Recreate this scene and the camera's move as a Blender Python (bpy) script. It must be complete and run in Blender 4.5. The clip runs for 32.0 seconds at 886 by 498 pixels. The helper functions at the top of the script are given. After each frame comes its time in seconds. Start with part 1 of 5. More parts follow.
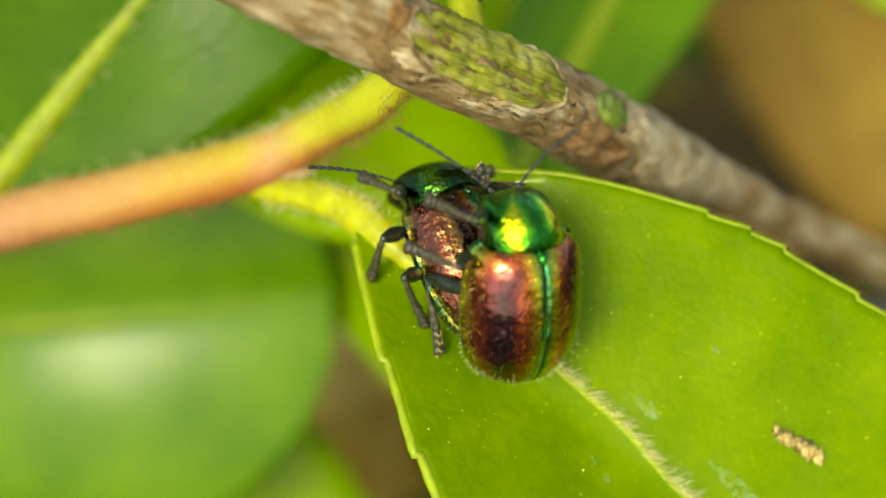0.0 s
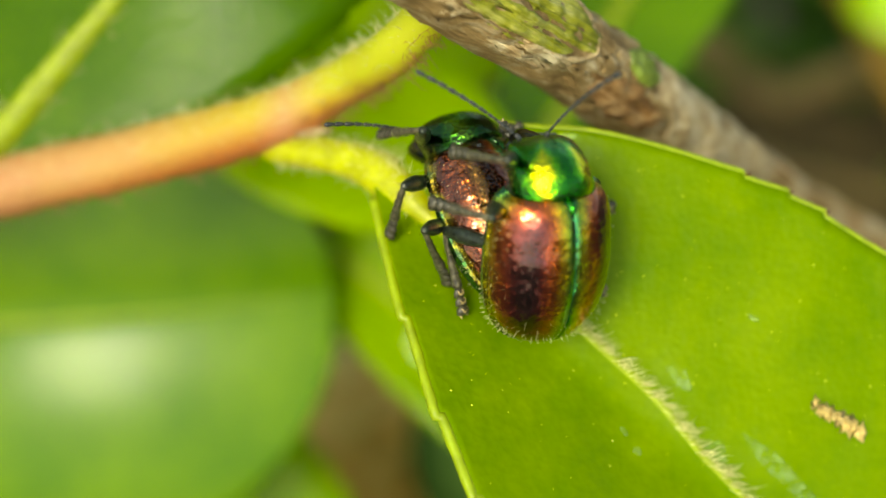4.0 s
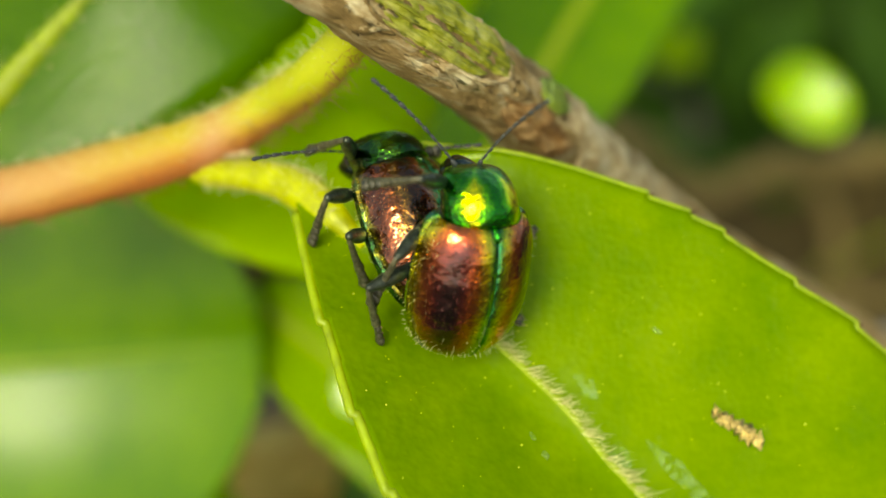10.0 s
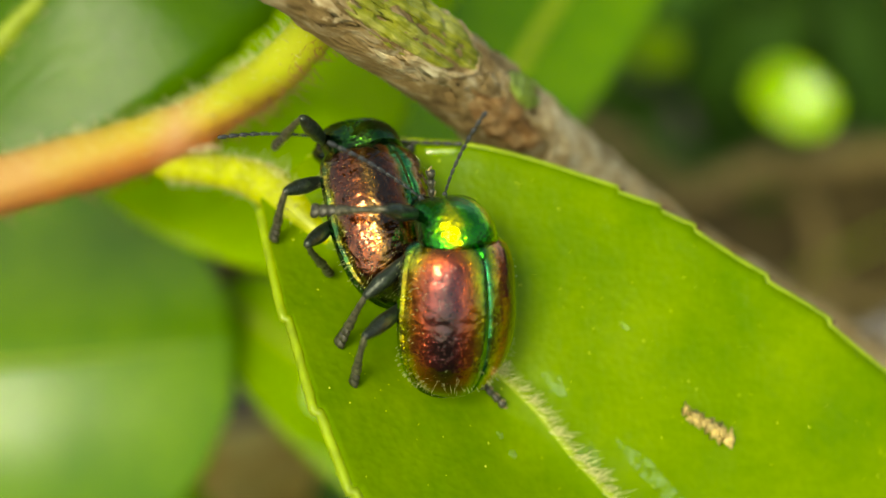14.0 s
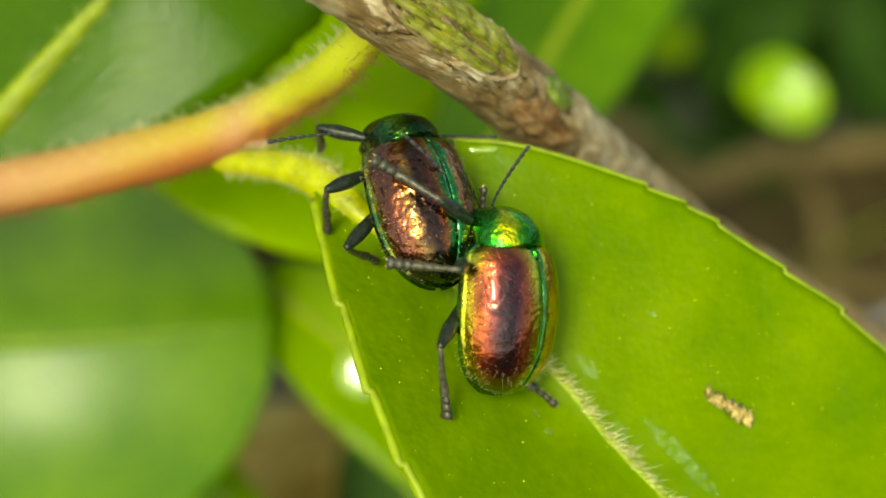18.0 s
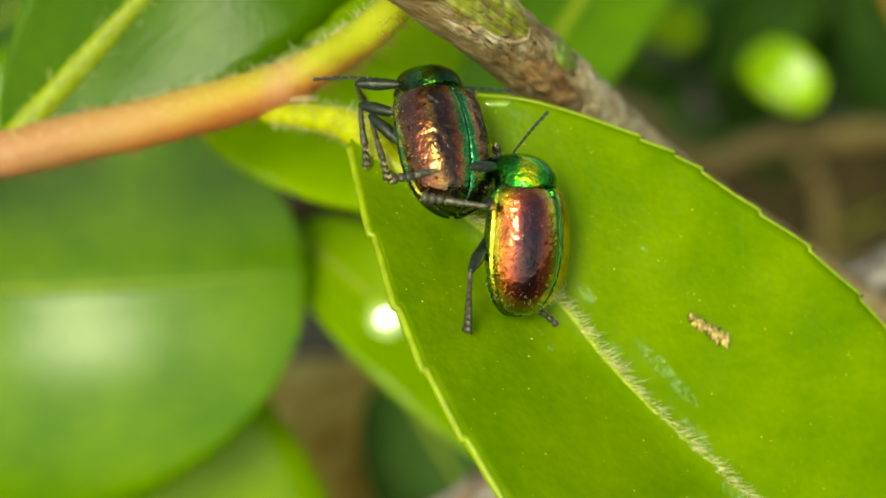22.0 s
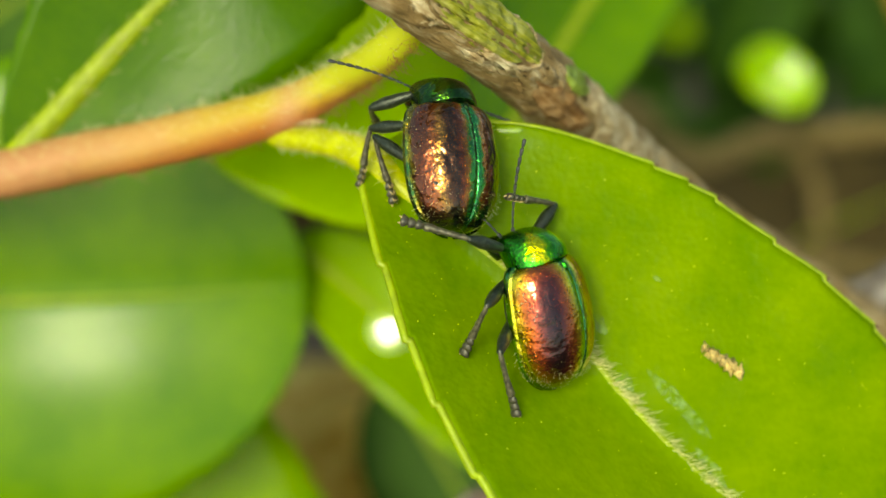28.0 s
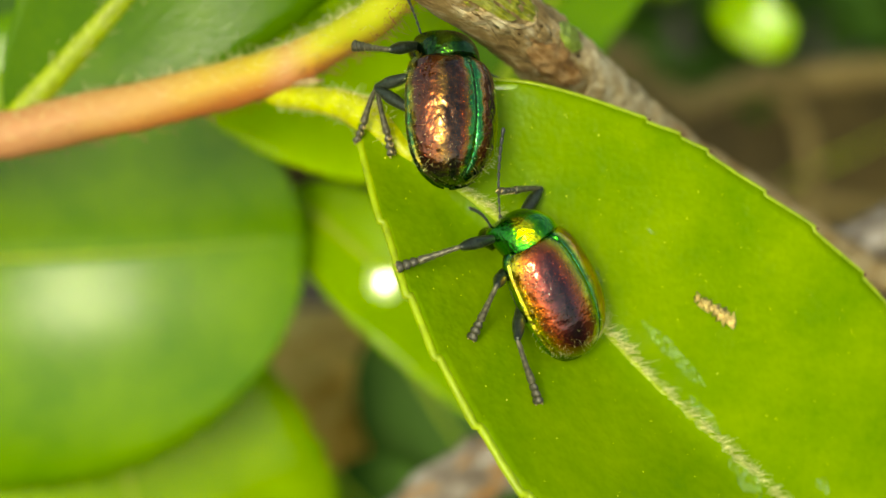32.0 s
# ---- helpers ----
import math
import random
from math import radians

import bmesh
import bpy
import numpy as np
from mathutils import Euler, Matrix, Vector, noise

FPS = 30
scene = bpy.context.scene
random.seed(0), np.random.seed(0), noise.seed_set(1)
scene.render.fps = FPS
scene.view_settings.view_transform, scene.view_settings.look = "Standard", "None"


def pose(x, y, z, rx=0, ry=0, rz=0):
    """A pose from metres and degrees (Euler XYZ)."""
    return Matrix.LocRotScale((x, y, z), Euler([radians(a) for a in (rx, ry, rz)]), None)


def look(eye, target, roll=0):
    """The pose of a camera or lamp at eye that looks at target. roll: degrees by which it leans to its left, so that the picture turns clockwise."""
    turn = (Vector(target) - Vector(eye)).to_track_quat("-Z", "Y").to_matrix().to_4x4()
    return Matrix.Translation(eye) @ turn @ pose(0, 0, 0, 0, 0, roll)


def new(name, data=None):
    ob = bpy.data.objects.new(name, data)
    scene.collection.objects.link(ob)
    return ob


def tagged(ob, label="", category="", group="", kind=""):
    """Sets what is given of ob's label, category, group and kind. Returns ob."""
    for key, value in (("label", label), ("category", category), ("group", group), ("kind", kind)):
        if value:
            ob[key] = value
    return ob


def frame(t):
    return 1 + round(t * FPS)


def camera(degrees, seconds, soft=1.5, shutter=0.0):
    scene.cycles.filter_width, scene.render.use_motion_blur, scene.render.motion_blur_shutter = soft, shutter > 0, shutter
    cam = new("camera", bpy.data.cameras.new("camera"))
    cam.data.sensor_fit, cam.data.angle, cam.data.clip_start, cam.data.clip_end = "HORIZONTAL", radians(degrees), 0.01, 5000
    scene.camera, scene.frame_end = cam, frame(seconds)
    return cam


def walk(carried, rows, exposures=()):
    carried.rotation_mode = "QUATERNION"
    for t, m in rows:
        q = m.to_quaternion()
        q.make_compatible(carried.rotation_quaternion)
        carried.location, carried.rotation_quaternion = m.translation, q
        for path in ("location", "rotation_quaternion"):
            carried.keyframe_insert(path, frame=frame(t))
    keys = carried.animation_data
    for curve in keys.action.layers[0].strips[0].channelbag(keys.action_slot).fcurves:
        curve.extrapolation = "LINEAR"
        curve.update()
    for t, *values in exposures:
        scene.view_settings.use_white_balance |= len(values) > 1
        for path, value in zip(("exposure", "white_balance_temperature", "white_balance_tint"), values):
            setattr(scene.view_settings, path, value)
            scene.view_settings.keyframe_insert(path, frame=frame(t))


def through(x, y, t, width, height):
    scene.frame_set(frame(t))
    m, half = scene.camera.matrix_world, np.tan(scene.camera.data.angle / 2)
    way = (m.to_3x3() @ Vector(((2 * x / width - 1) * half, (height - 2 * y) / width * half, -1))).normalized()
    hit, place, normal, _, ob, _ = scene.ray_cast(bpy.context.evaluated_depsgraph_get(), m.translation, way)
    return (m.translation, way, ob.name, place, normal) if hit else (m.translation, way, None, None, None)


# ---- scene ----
# The place: a leaf of a low shrub, half a metre over the ground, seen from a hand's width.
# FRAME: millimetres on the leaf, u to the right, v up along the leaf's face, w towards the eye.
TILT = radians(40)
FRAME = Matrix(((1, 0, 0, 0), (0, math.sin(TILT), -math.cos(TILT), 0),
                (0, math.cos(TILT), math.sin(TILT), 0.5), (0, 0, 0, 1)))
MM = 0.001

# ---- camera ----
cam = camera(30.0, 32.0, 1.5)
PATH = [
    (0, -1.714, 12.293, 68.336, -7.807, 2.902, -1.766),
    (0.5, -1.822, 12.652, 67.286, -8.207, 3.065, -1.868),
    (1, -2.106, 12.845, 66.504, -8.349, 3.040, -1.833),
    (1.5, -1.764, 13.341, 66.061, -8.774, 3.415, -1.981),
    (2, -1.618, 12.592, 66.007, -8.326, 3.598, -1.919),
    (2.5, -1.684, 11.714, 66.029, -8.000, 3.602, -1.720),
    (3, -1.717, 11.052, 65.975, -7.899, 3.643, -1.552),
    (3.5, -2.737, 9.086, 65.740, -6.623, 2.942, -1.197),
    (5.5, -5.233, 2.106, 65.167, -0.576, 1.068, 0.039),
    (6, -4.425, 3.484, 65.151, -1.992, 1.671, -0.222),
    (6.5, -5.080, 2.939, 65.377, -1.818, 0.865, -0.088),
    (7, -4.971, 1.335, 65.301, -0.682, 0.768, 0.178),
    (7.5, -4.808, 0.994, 66.845, -0.869, 0.218, 0.159),
    (8, -4.536, -1.008, 68.390, 0.456, -0.214, 0.363),
    (8.5, -4.690, -0.626, 68.580, 0.247, -0.651, 0.366),
    (9, -4.163, 0.272, 68.694, -0.005, -0.437, 0.292),
    (9.5, -3.869, 1.430, 68.709, -0.266, -0.433, 0.150),
    (10, -2.981, 1.980, 68.741, -0.042, 0.040, 0.006),
    (10.5, -2.029, 4.287, 68.813, -1.300, 0.599, -0.120),
    (11, -1.105, 5.823, 68.518, -1.893, 1.195, -0.208),
    (11.5, -1.210, 6.159, 67.706, -1.436, 1.008, -0.092),
    (12, -0.526, 6.596, 67.544, -0.945, 1.340, -0.213),
    (12.5, -0.328, 6.926, 67.883, -0.072, 0.973, -0.252),
    (13, -0.539, 3.950, 66.705, -0.010, 0.789, 0.255),
    (13.5, -0.795, 4.298, 67.587, -1.973, 0.454, 0.049),
    (14, -2.057, 1.623, 67.669, 0.108, -0.344, 0.018),
    (14.5, -2.856, 2.177, 67.540, -0.491, -0.673, -0.113),
    (15, -2.935, 1.813, 67.552, -0.386, -0.396, -0.074),
    (15.5, -3.248, 1.420, 67.613, -0.852, -0.367, 0.017),
    (17.5, -2.869, 1.995, 72.508, -1.484, 0.234, 0.263),
    (18, -3.945, 2.056, 72.798, -0.556, -0.382, 0.502),
    (18.5, -2.962, 6.057, 73.000, -3.206, 0.613, 0.144),
    (19, -1.910, 3.580, 74.461, -2.360, 2.211, 0.269),
    (19.5, -4.788, 0.569, 76.826, -1.770, 0.635, 0.573),
    (20, -5.704, -0.017, 79.791, -1.687, -0.165, 0.596),
    (20.5, -3.874, 0.689, 81.668, -2.072, 0.779, 0.588),
    (21, -4.057, -0.525, 82.202, -1.060, 0.467, 0.818),
    (21.5, -3.206, 0.097, 82.883, -1.308, 0.909, 0.843),
    (22, -3.892, -0.831, 83.614, -0.550, 0.307, 1.165),
    (22.5, -3.472, -0.281, 84.343, -0.718, 0.457, 1.222),
    (23, -3.145, -0.055, 84.906, -0.650, 0.545, 1.209),
    (23.5, -3.133, -0.097, 85.361, -0.385, 0.464, 1.267),
    (24, -3.288, 0.213, 85.547, -0.337, 0.321, 1.225),
    (24.5, -3.540, 0.630, 85.339, -0.353, 0.146, 1.251),
    (25, -3.871, 0.196, 85.461, 0.184, -0.089, 1.315),
    (25.5, -4.027, 0.853, 85.274, -0.033, -0.141, 1.349),
    (27.5, -4.976, 1.645, 82.936, -0.854, -0.190, 1.336),
    (28, -5.336, 1.868, 82.402, -1.469, -0.283, 1.413),
    (28.5, -4.687, 1.473, 82.833, -1.706, 0.177, 1.217),
    (29, -5.136, 0.597, 83.181, -1.615, -0.122, 1.256),
    (29.5, -5.933, -0.544, 83.241, -1.166, -0.679, 1.502),
    (30, -5.422, 0.389, 83.609, -1.914, -0.291, 1.271),
    (30.5, -5.214, -0.310, 83.681, -1.455, -0.168, 1.377),
    (31, -6.371, 0.491, 83.577, -2.025, -0.953, 1.225),
    (31.5, -6.645, 0.788, 83.433, -2.219, -1.173, 1.139),
    (32, -5.891, 2.659, 84.043, -3.512, -0.745, 0.694),
]
walk(cam, [(t, FRAME @ pose(u * MM, v * MM, w * MM, rx, ry, rz)) for t, u, v, w, rx, ry, rz in PATH],
     [(t, ev, k, tint) for t, ev, k, tint in ((0, 0.76, 7700, -3), (4, 0.77, 7800, -5), (8, 0.71, 8100, -8), (13, 0.63, 8000, -9), (20, 0.60, 7800, -11), (25, 0.62, 7800, -12), (32, 0.74, 8200, -9))])

# ---- light ----
SUN = (FRAME.to_3x3() @ Vector((-0.26, 0.14, 0.95))).normalized()
world = bpy.data.worlds.new("daylight")
scene.world = world
world.use_nodes = True
wn = world.node_tree.nodes
sky = wn.new("ShaderNodeTexSky")
sky.sky_type, sky.sun_disc = "NISHITA", False
sky.sun_elevation = math.asin(SUN.z)
sky.sun_rotation = math.atan2(SUN.x, SUN.y)
sky.dust_density = 3.0
wn["Background"].inputs["Strength"].default_value = 0.15
world.node_tree.links.new(sky.outputs[0], wn["Background"].inputs["Color"])
sun = new("sun", bpy.data.lights.new("sun", "SUN"))
sun.data.energy, sun.data.angle, sun.data.color = 1.75, radians(18), (1.0, 0.94, 0.82)
sun.matrix_world = look(Vector((0, 0, 3)) + SUN, (0, 0, 3))


# ---- materials ----
class Nodes:
    """A material and short ways to add nodes to it."""

    def __init__(self, name):
        self.mat = bpy.data.materials.new(name)
        self.mat.use_nodes = True
        self.tree = self.mat.node_tree
        self.bsdf = self.tree.nodes["Principled BSDF"]
        self.out = self.tree.nodes["Material Output"]
        self.coords = self.tree.nodes.new("ShaderNodeTexCoord").outputs["Object"]

    def add(self, kind, ins=(), operation=None, data_type=None, blend_type=None):
        n = self.tree.nodes.new("ShaderNode" + kind)
        if operation:
            n.operation = operation
        if data_type:
            n.data_type = data_type
        if blend_type:
            n.blend_type = blend_type
        for k, v in dict(ins).items():
            self.plug(v, n.inputs[k])
        return n

    def plug(self, v, socket):
        if isinstance(v, bpy.types.NodeSocket):
            self.tree.links.new(v, socket)
        else:
            socket.default_value = v

    def set(self, **ins):
        for k, v in ins.items():
            self.plug(v, self.bsdf.inputs[k.replace("_", " ")])

    def noise(self, per_mm, detail=3.0, rough=0.55, stretch=(1, 1, 1), vec=None):
        m = self.add("Mapping", {"Vector": vec or self.coords, "Scale": [s / MM for s in stretch]})
        return self.add("TexNoise", {"Vector": m.outputs[0], "Scale": per_mm, "Detail": detail, "Roughness": rough}).outputs["Fac"]

    def ramp(self, fac, stops):
        n = self.add("ValToRGB", {"Fac": fac})
        els = n.color_ramp.elements
        while len(els) < len(stops):
            els.new(0.5)
        for e, (p, c) in zip(els, stops):
            e.position, e.color = p, (*c, 1)
        return n.outputs["Color"]

    def mix(self, fac, a, b, mode="MIX"):
        n = self.add("Mix", data_type="RGBA", blend_type=mode)
        for v, k in ((fac, 0), (a, 6), (b, 7)):
            self.plug((*v, 1) if isinstance(v, tuple) and len(v) == 3 else v, n.inputs[k])
        return n.outputs[2]

    def math(self, op, a, b=0.0, c=0.0):
        n = self.add("Math", operation=op)
        for k, v in enumerate((a, b, c)):
            self.plug(v, n.inputs[k])
        return n.outputs[0]

    def xyz(self):
        return self.add("SeparateXYZ", {"Vector": self.coords}).outputs

    def bump(self, height, mm, strength=1.0, after=None):
        n = self.add("Bump", {"Height": height, "Distance": mm * MM, "Strength": strength})
        if after is not None:
            self.plug(after, n.inputs["Normal"])
        return n.outputs[0]


def leaf_material(name, dark, light, rough=0.33, through=0.35, vein=0.6, gloss=0.28, base=None):
    """A living leaf: mottled green, a glossy skin with fine cells, and light that shines through."""
    n = Nodes(name)
    big, fine = n.noise(0.22, 3), n.noise(2.2, 4)
    col = n.ramp(n.math("ADD", n.math("MULTIPLY", big, 0.75), n.math("MULTIPLY", fine, 0.25)),
                 ((0.33, dark), (0.68, light)))
    if base:
        far = n.add("VectorMath", {0: n.coords, 1: [c * MM for c in base[:3]]}, operation="DISTANCE").outputs["Value"]
        pale = n.add("MapRange", {"Value": n.math("MULTIPLY_ADD", fine, 1.6 * MM, far), "From Min": base[3] * MM, "From Max": 1.4 * MM, "To Max": 0.75}).outputs[0]
        col = n.mix(pale, col, (0.46, 0.53, 0.010))
    cells = n.add("TexVoronoi", {"Vector": n.coords, "Scale": 3.2 / MM}).outputs["Distance"]
    net = n.noise(0.9, 2)
    normal = n.bump(net, 0.12 * vein, 0.4, n.bump(cells, 0.025, 0.5))
    n.set(Base_Color=col, Roughness=n.math("MULTIPLY_ADD", fine, 0.16, rough - 0.08), Normal=normal)
    n.set(Specular_IOR_Level=gloss)
    trans = n.add("BsdfTranslucent", {"Color": n.mix(1.0, col, (1.0, 1.0, 0.55), "MULTIPLY"), "Normal": normal})
    mixed = n.add("MixShader", {0: through, 1: n.bsdf.outputs[0], 2: trans.outputs[0]})
    n.tree.links.new(mixed.outputs[0], n.out.inputs["Surface"])
    return n.mat


def bark_material(name, dark, mid, pale, size=1.0, rough=0.8, way=(0.74, -0.47, -0.48), long=0.25):
    """Bark or wood with a grain along way."""
    n = Nodes(name)
    way = Vector(way).normalized()
    a = way.orthogonal().normalized()
    axes = [n.add("VectorMath", {0: n.coords, 1: v}, operation="DOT_PRODUCT").outputs["Value"] for v in (way * long, a, way.cross(a))]
    vec = n.add("CombineXYZ", {k: v for k, v in enumerate(axes)}).outputs[0]
    patches, streak, grain = n.noise(0.6 / size, 4, 0.6), n.noise(2.2 / size, 5, 0.65, vec=vec), n.noise(8 / size, 3, vec=vec)
    f = n.math("ADD", n.math("MULTIPLY", patches, 0.5), n.math("MULTIPLY", streak, 0.5))
    col = n.mix(n.math("MULTIPLY", grain, 0.4), n.ramp(f, ((0.34, dark), (0.48, mid), (0.62, pale))), dark)
    h = n.math("ADD", n.math("MULTIPLY", streak, 0.7), n.math("MULTIPLY", grain, 0.3))
    n.set(Base_Color=col, Roughness=rough, Normal=n.bump(h, 0.42 * size, 0.9), Specular_IOR_Level=0.3)
    return n.mat


def plain_material(name, colour, rough=0.5, metal=0.0, vary=0.35, per_mm=3.0, relief=0.03, through=0.0):
    n = Nodes(name)
    f = n.noise(per_mm, 4)
    low = tuple(c * (1 - vary) for c in colour)
    high = tuple(min(1, c * (1 + vary)) for c in colour)
    col = n.ramp(f, ((0.3, low), (0.7, high)))
    n.set(Base_Color=col, Roughness=rough, Metallic=metal, Normal=n.bump(f, relief, 0.6))
    if through:
        t = n.add("BsdfTranslucent", {"Color": col})
        n.tree.links.new(n.add("MixShader", {0: through, 1: n.bsdf.outputs[0], 2: t.outputs[0]}).outputs[0], n.out.inputs["Surface"])
    return n.mat


def film_material(name, colour):
    """A thin film that covers what it lies on in patches."""
    n = Nodes(name)
    n.set(Base_Color=(*colour, 1), Roughness=0.25)
    cover = n.ramp(n.noise(2.6, 5, 0.65), ((0.42, (0, 0, 0)), (0.68, (0.18, 0.18, 0.18))))
    clear = n.add("BsdfTransparent")
    n.tree.links.new(n.add("MixShader", {0: cover, 1: clear.outputs[0], 2: n.bsdf.outputs[0]}).outputs[0], n.out.inputs["Surface"])
    return n.mat


def elytra_material(name, stops, oval=True, shine=0.12, per_mm=7.0, rumple=1.0):
    """Metallic wing cases: colours in ovals round the middle of each case, or in bands from seam to rim, all finely
    pitted. Dark middles stand in for reflected dark surroundings.
    """
    n = Nodes(name)
    x, y, z = n.xyz()
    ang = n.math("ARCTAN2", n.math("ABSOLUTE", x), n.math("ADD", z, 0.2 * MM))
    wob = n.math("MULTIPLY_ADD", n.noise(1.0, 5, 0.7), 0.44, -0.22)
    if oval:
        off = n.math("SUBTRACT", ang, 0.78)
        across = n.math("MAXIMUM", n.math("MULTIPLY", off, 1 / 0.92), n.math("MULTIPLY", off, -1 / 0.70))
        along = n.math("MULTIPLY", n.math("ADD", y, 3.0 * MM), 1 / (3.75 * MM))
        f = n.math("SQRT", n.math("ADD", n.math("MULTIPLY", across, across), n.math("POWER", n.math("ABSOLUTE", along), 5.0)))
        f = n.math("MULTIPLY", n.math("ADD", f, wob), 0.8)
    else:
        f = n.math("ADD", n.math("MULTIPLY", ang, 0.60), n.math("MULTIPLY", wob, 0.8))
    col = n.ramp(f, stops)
    pits = n.add("TexVoronoi", {"Vector": n.coords, "Scale": per_mm / MM, "Randomness": 0.7}).outputs["Distance"]
    hollow = n.add("MapRange", {"Value": pits, "From Min": 0.05, "From Max": 0.36}).outputs[0]
    col = n.mix(0.85, col, n.ramp(pits, ((0.10, (0.08, 0.06, 0.06)), (0.32, (1, 1, 1)))), "MULTIPLY")
    blotch = n.ramp(n.noise(1.1, 4, 0.6), ((0.38, (0.30, 0.27, 0.27)), (0.56, (1, 1, 1))))
    col = n.mix(0.5, col, blotch, "MULTIPLY")
    tail = n.add("MapRange", {"Value": y, "From Min": -5.0 * MM, "From Max": -6.0 * MM}).outputs[0]
    col = n.mix(n.math("MULTIPLY", tail, 0.75), col, (0.012, 0.07, 0.02))
    swell = n.bump(n.noise(1.6, 2, 0.5), 0.15 * rumple, 0.55, n.bump(n.noise(0.7, 2, 0.5), 0.22, 0.5))
    wrinkle = n.bump(n.noise(3.4, 2, 0.5, (1, 1.6, 1)), 0.030 * rumple, 0.5, swell)
    n.set(Base_Color=col, Metallic=1.0, Roughness=n.math("MULTIPLY_ADD", n.noise(6, 3), 0.22, shine),
          Normal=n.bump(hollow, 0.034, 0.8, wrinkle), Coat_Weight=0.85, Coat_Roughness=0.07, Coat_IOR=1.5,
          Coat_Normal=n.bump(hollow, 0.012, 0.7, swell))
    return n.mat


def pronotum_material(name, edge, mid, crown, relief=0.09):
    """A pitted metallic shield, its crown of another colour than its edges, which paints in the highlight."""
    n = Nodes(name)
    x, y, z = n.xyz()
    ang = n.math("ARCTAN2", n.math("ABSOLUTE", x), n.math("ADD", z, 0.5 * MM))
    sheen_mask = n.math("SUBTRACT", 1.0, n.math("MULTIPLY", n.math("ABSOLUTE", n.math("SUBTRACT", ang, 0.55)), 1.3))
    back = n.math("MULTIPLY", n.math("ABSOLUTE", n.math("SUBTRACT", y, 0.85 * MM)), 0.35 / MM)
    f = n.math("SUBTRACT", n.math("ADD", sheen_mask, n.math("MULTIPLY_ADD", n.noise(1.0, 3), 0.9, -0.45)), back)
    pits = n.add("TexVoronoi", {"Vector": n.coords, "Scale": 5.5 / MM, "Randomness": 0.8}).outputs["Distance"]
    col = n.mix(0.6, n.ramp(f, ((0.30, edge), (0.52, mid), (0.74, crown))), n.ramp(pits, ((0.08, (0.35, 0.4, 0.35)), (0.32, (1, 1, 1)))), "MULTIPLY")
    n.set(Base_Color=col, Metallic=1.0, Roughness=0.20, Normal=n.bump(pits, 0.036, 0.8, n.bump(n.noise(1.1, 2), relief * 2, 0.6, n.bump(n.noise(4.0, 3), relief * 0.6, 0.7))),
          Coat_Weight=0.4, Coat_Roughness=0.06, Coat_IOR=1.5, Coat_Normal=n.bump(n.noise(1.4, 3), relief * 2, 0.7))
    return n.mat


LEAF_MAIN = leaf_material("bright_leaf", (0.122, 0.252, 0.001), (0.232, 0.362, 0.002), 0.34, 0.37, 2.2, 0.12, (-8.9, 4.4, -5, 6.5))
LEAF_DEEP = leaf_material("deep_green_leaf", (0.089, 0.222, 0.002), (0.16, 0.316, 0.002), 0.24, 0.35, 0.6, 0.32)
# Lit copy of the leaf green: sunlight is put into the colour.
LEAF_PAINTED_LIT = leaf_material("leaf_painted_sunlit", (0.20, 0.37, 0.002), (0.31, 0.51, 0.003), 0.2, 0.5, 0.8, 0.22)
# Brighter still, to make up in colour for shadow falling on these leaves.
LEAF_LIFTED = leaf_material("leaf_lifted_against_shade", (0.34, 0.55, 0.002), (0.46, 0.70, 0.003), 0.25, 0.5, 0.6, 0.2)
LEAF_MID = leaf_material("mid_green_leaf", (0.052, 0.143, 0.002), (0.095, 0.208, 0.003), 0.2, 0.35, 0.35, 0.15)
# Very bright lime: sun shining on and through the leaf, painted in.
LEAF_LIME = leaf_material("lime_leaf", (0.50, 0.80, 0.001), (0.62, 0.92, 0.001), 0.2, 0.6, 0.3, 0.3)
# Dark copy of the leaf: deep shade is put into its colour.
LEAF_DARK = leaf_material("leaf_painted_in_shade", (0.024, 0.064, 0.007), (0.058, 0.13, 0.014), 0.5, 0.2, 0.6, 0.08)
RIB = plain_material("pale_rib", (0.36, 0.47, 0.014), 0.45, 0, 0.2, 2.0, 0.03, 0.3)
RIB_OLIVE = plain_material("olive_rib", (0.30, 0.39, 0.005), 0.5, 0, 0.25, 1.2, 0.05, 0.3)
RIM = plain_material("yellow_rim", (0.34, 0.46, 0.010), 0.4, 0, 0.25, 1.2, 0.03, 0.3)
PETIOLE = plain_material("yellow_petiole", (0.54, 0.58, 0.012), 0.4, 0, 0.25, 1.2, 0.03, 0.3)
HAIR = plain_material("pale_hair", (0.92, 0.86, 0.42), 0.5, 0, 0.2, 2.0, 0.0, 0.4)
HAIR_BROWN = plain_material("brown_hair", (0.50, 0.24, 0.09), 0.5, 0, 0.2, 2.0, 0.0, 0.4)
BARK = bark_material("brown_bark", (0.12, 0.07, 0.022), (0.29, 0.195, 0.075), (0.56, 0.47, 0.29))
BARK_PALE = bark_material("pale_bark", (0.26, 0.17, 0.07), (0.50, 0.38, 0.20), (0.80, 0.71, 0.47), 0.7)
BARK_RED = bark_material("red_brown_bark", (0.10, 0.045, 0.012), (0.25, 0.13, 0.04), (0.45, 0.29, 0.13), 0.7)
BARK_GREY = bark_material("grey_bark", (0.03, 0.021, 0.015), (0.155, 0.125, 0.095), (0.46, 0.42, 0.37), 1.6, way=(0.83, 0.55, 0), long=0.12)
BARK_TRUNK = bark_material("brown_trunk", (0.24, 0.12, 0.012), (0.60, 0.36, 0.06), (0.80, 0.56, 0.15), 4.0, way=(0.86, 0.5, 0))
